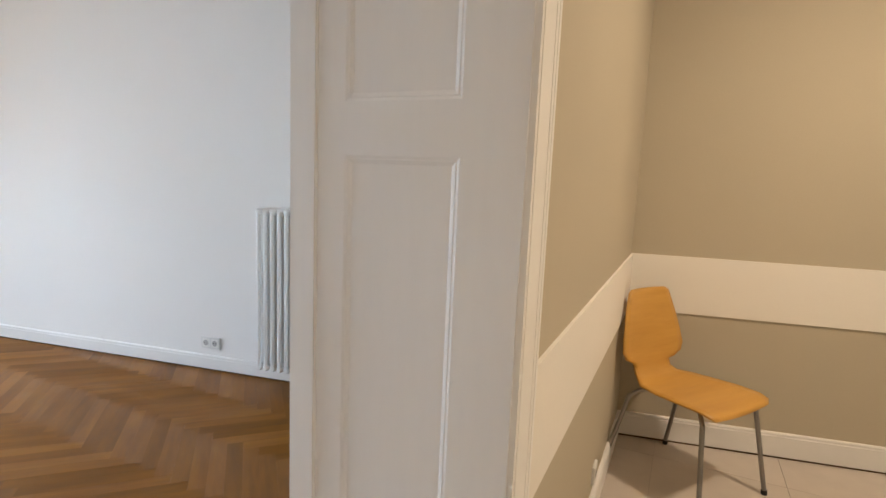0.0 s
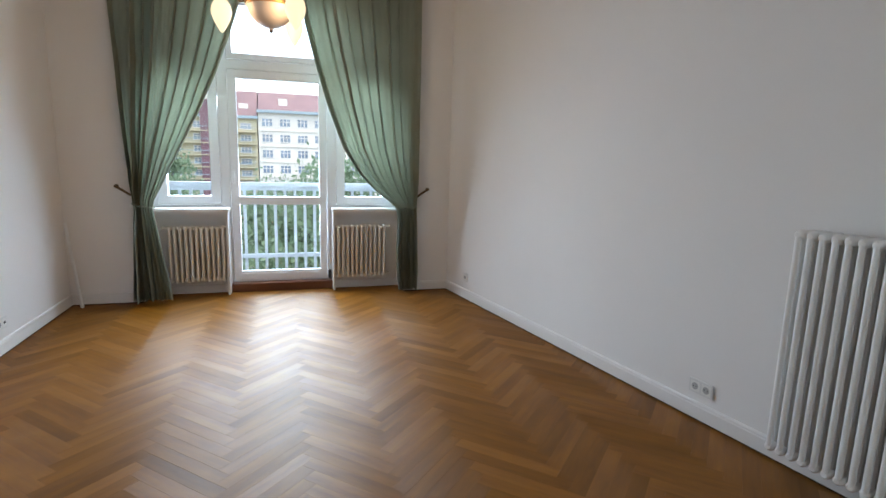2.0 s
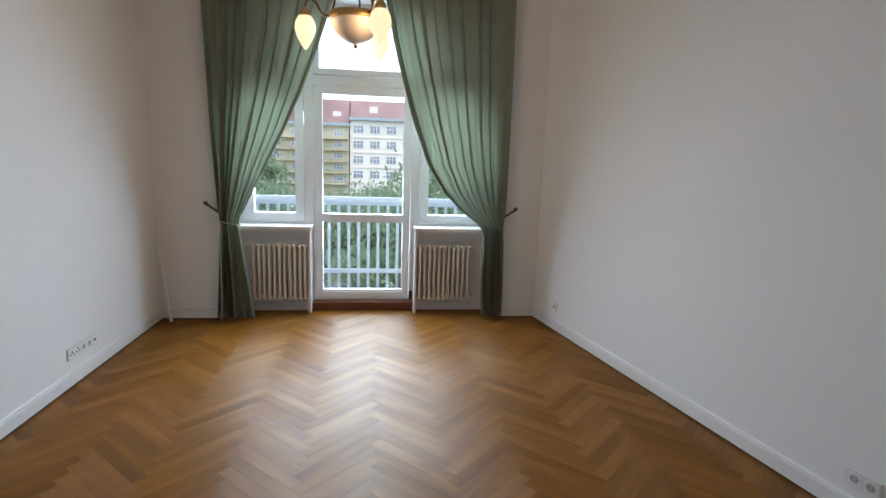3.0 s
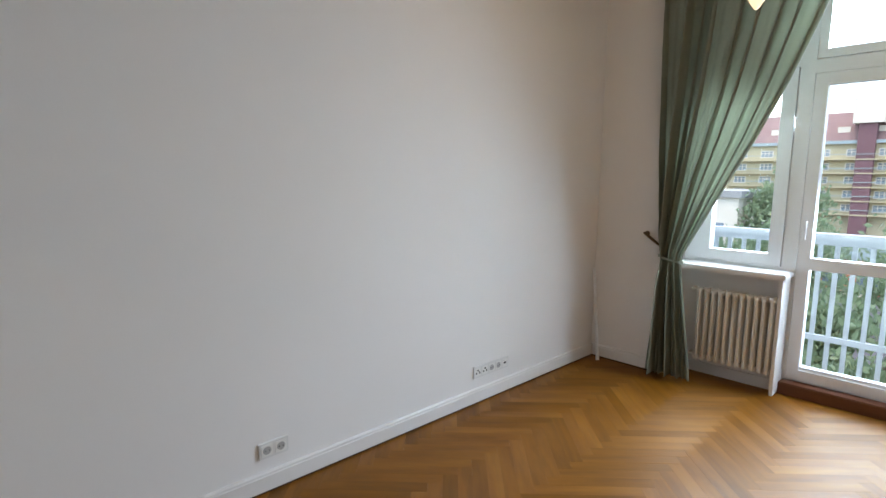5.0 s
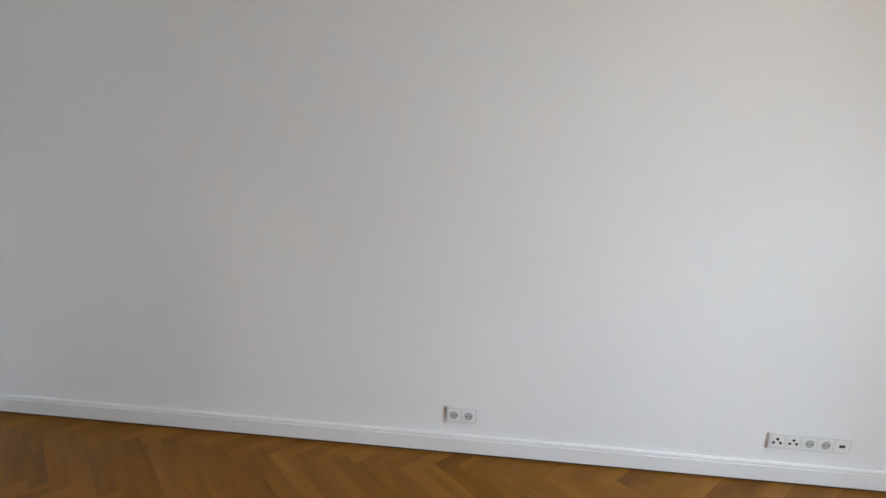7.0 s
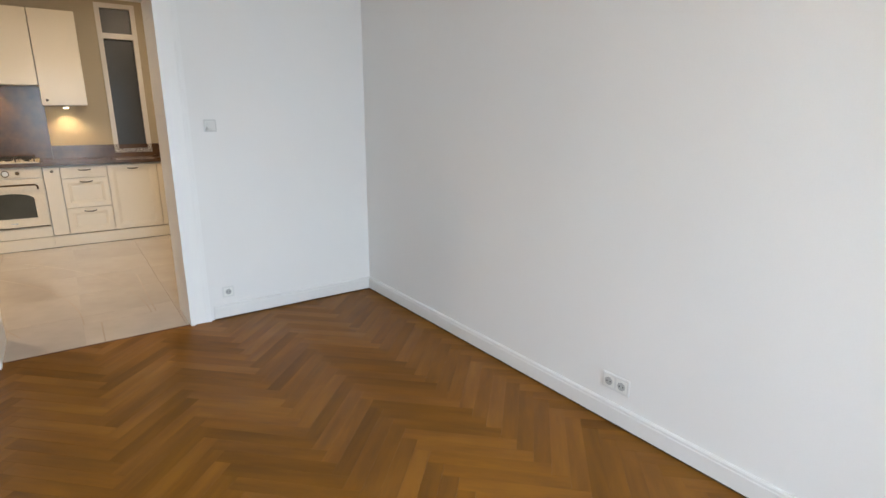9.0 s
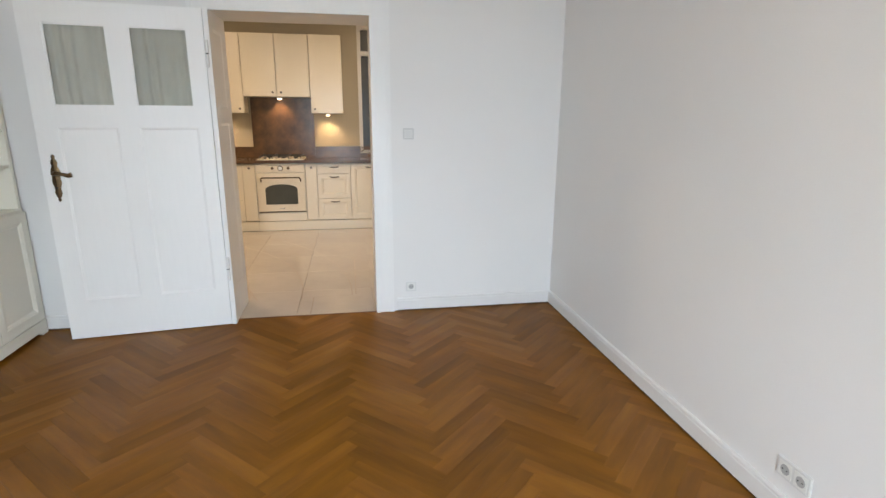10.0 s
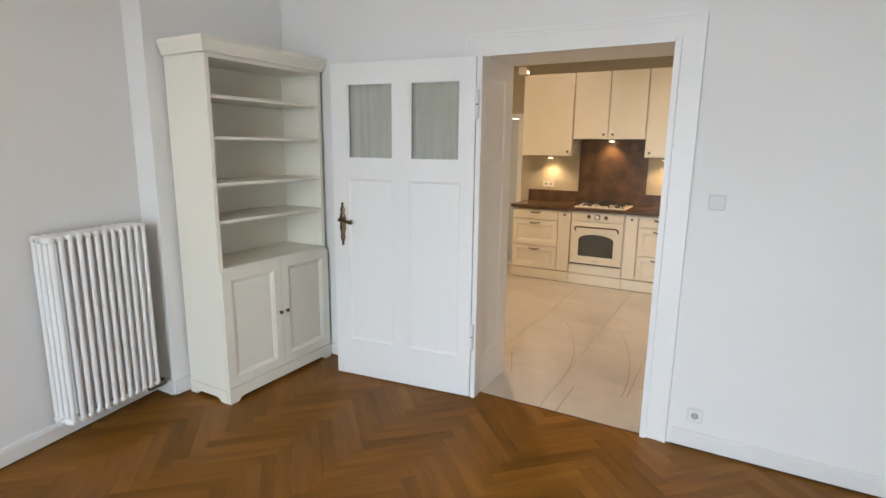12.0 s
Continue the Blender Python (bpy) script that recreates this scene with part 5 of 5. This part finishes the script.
tree(5.2, 30, 14.6, 3.4, 1, 5200)
tree(9.5, 36, 12.0, 4.0, 2, 3500)
tree(-5.2, 33, 12.6, 2.8, 3, 3800)
tree(0.6, 21, 11.0, 3.2, 4, 7000)
tree(4.0, 22, 13.0, 3.2, 9, 7000)
tree(-3.0, 26, 11.2, 3.2, 10, 6000)
tree(1.6, 31, 12.2, 3.6, 11, 6000)
tree(-12.0, 52, 13.0, 4.4, 5, 3500)
tree(15.5, 42, 13.0, 4.4, 6, 2600)
tree(-10.5, 30, 14.2, 3.8, 12, 6500)
tree(-8.3, 46, 16.0, 2.6, 13, 5000)
tree(-8.5, 62, 9.5, 3.6, 7, 2600)
tree(1.5, 68, 11.5, 4.0, 8, 2600)


# ---- floors, piece by piece ----
def clip(poly, a, b, c):
    """Keep the side of a polygon where a*x + b*y <= c."""
    out = []
    for p, q in zip(poly, poly[1:] + poly[:1]):
        dp, dq = a * p[0] + b * p[1] - c, a * q[0] + b * q[1] - c
        if dp <= 0:
            out.append(p)
        if dp * dq < 0:
            k = dp / (dp - dq)
            out.append((p[0] + (q[0] - p[0]) * k, p[1] + (q[1] - p[1]) * k))
    return out


def herringbone():
    floor = tagged(new("floor", mesh_of("floor", box(-0.05, 4.7, -0.01, 5.8, -0.10, -0.012), JOINT)), "herringbone oak parquet floor", "floor", kind="structure")
    w, n = 0.0755, 7
    L = n * w
    gap = 0.0004
    c45 = math.sqrt(0.5)
    ox, oy = 0.158, -0.011

    def plank_into(bm, uv, outline, low, high, to_grain):
        """One plank with its grain along u."""
        lo, hi = [bm.verts.new((x, y, low)) for x, y in outline], [bm.verts.new((x, y, high)) for x, y in outline]
        faces = [bm.faces.new(hi)] + [bm.faces.new((lo[k], lo[(k + 1) % len(lo)], hi[(k + 1) % len(lo)], hi[k])) for k in range(len(lo))]
        for f in faces:
            for lp in f.loops:
                lp[uv].uv = to_grain(lp.vert.co.x, lp.vert.co.y)

    def grained():
        bm = bmesh.new()
        return bm, bm.loops.layers.uv.new("grain")

    bm, uv = grained()
    plank_into(bm, uv, [(gap, gap), (L - gap, gap), (L - gap, w - gap), (gap, w - gap)], -0.012, 0.0, lambda x, y: (x, y))
    whole = mesh_of("plank", bm, OAK)
    edges = [(-1, 0, 0.0), (0, -1, -0.001), (0, 1, 5.72), (1, 0.1735, 4.56)]
    rnd = random.Random(5)
    count = 0
    rest, rest_uv = grained()
    for i in range(-70, 140):
        for j in range(-70, 140):
            d = (i - j) % (2 * n)
            if d == 0:
                flat, size = True, (L, w)
            elif d == 2 * n - 1:
                flat, size = False, (w, L)
            else:
                continue
            gx, gy = i * w, j * w

            def corner(u, v):
                return (ox + c45 * (gx + u - gy - v), oy + c45 * (gx + u + gy + v))

            def grain_of(x, y):
                u, v = c45 * (x - ox + y - oy) - gx, c45 * (y - oy - x + ox) - gy
                return (u, v) if flat else (v, -u)

            poly = [corner(0, 0), corner(size[0], 0), corner(size[0], size[1]), corner(0, size[1])]
            cut = poly
            for e in edges:
                if cut:
                    cut = clip(cut, *e)
            if len(cut) < 3:
                continue
            cx, cy = sum(p[0] for p in poly) / 4, sum(p[1] for p in poly) / 4
            lift = rnd.uniform(-0.0004, 0.0)
            if cut == poly and 0.1 < cy < 4.3 and 0.75 < cx < 3.1 and count < 300:
                m = Matrix.Translation((*corner(0, 0), lift)) @ pose(0, 0, 0, 0, 0, 45)
                if not flat:
                    m = Matrix.Translation((*corner(w, 0), lift)) @ pose(0, 0, 0, 0, 0, 135)
                same_part("plank", whole, floor, m)
                count += 1
            else:
                mx, my = sum(p[0] for p in cut) / len(cut), sum(p[1] for p in cut) / len(cut)
                plank_into(rest, rest_uv, [(mx + (x - mx) * 0.9985, my + (y - my) * 0.9985) for x, y in cut], -0.012, lift, grain_of)
    ob = part("planks", rest, OAKJOIN, floor, "oak herringbone planks")
    tagged(ob, kind="stuff")


herringbone()


def kitchen_tiles():
    floor = tagged(new("floor_kitchen", mesh_of("floor_kitchen", box(0.25, 5.5, -4.25, -0.008, -0.10, -0.006), GROUT)), "polished cream marble tile floor", "floor", kind="structure")
    s = 0.60
    me = mesh_of("tile", box(0.001, s - 0.001, 0.001, s - 0.001, -0.010, 0.0), MARBLE)
    for i in range(9):
        for j in range(7):
            x, y = 0.25 + i * s, -0.012 - (j + 1) * s
            if y < -4.3:
                continue
            same_part("tile", me, floor, Matrix.Translation((x, y, 0)))
    lines = []
    for cx, r, a0, a1 in ((4.725, 2.68, 180, 236), (4.88, 3.26, 180, 222)):
        turns = [radians(a0 + (a1 - a0) * k / 28) for k in range(29)]
        lines.append([(cx + r * math.cos(a), -0.43 + r * math.sin(a)) for a in turns])
    lines += [[(1.588, -0.45), (1.592, -1.60)], [(1.943, -0.02), (1.940, -0.43)], [(2.045, -0.43), (1.62, -0.43)], [(2.40, -0.40), (2.56, -0.80)]]
    for pts in lines:
        bm = bmesh.new()
        w = 0.0045
        for p, q in zip(pts, pts[1:]):
            v = [bm.verts.new((p[0] + o, p[1] + o * 0.4, 0.0006)) for o in (-w, w)] + [bm.verts.new((q[0] + o, q[1] + o * 0.4, 0.0006)) for o in (w, -w)]
            bm.faces.new(v)
        part("vein", bm, VEIN, floor, "thin brown marble vein")


kitchen_tiles()
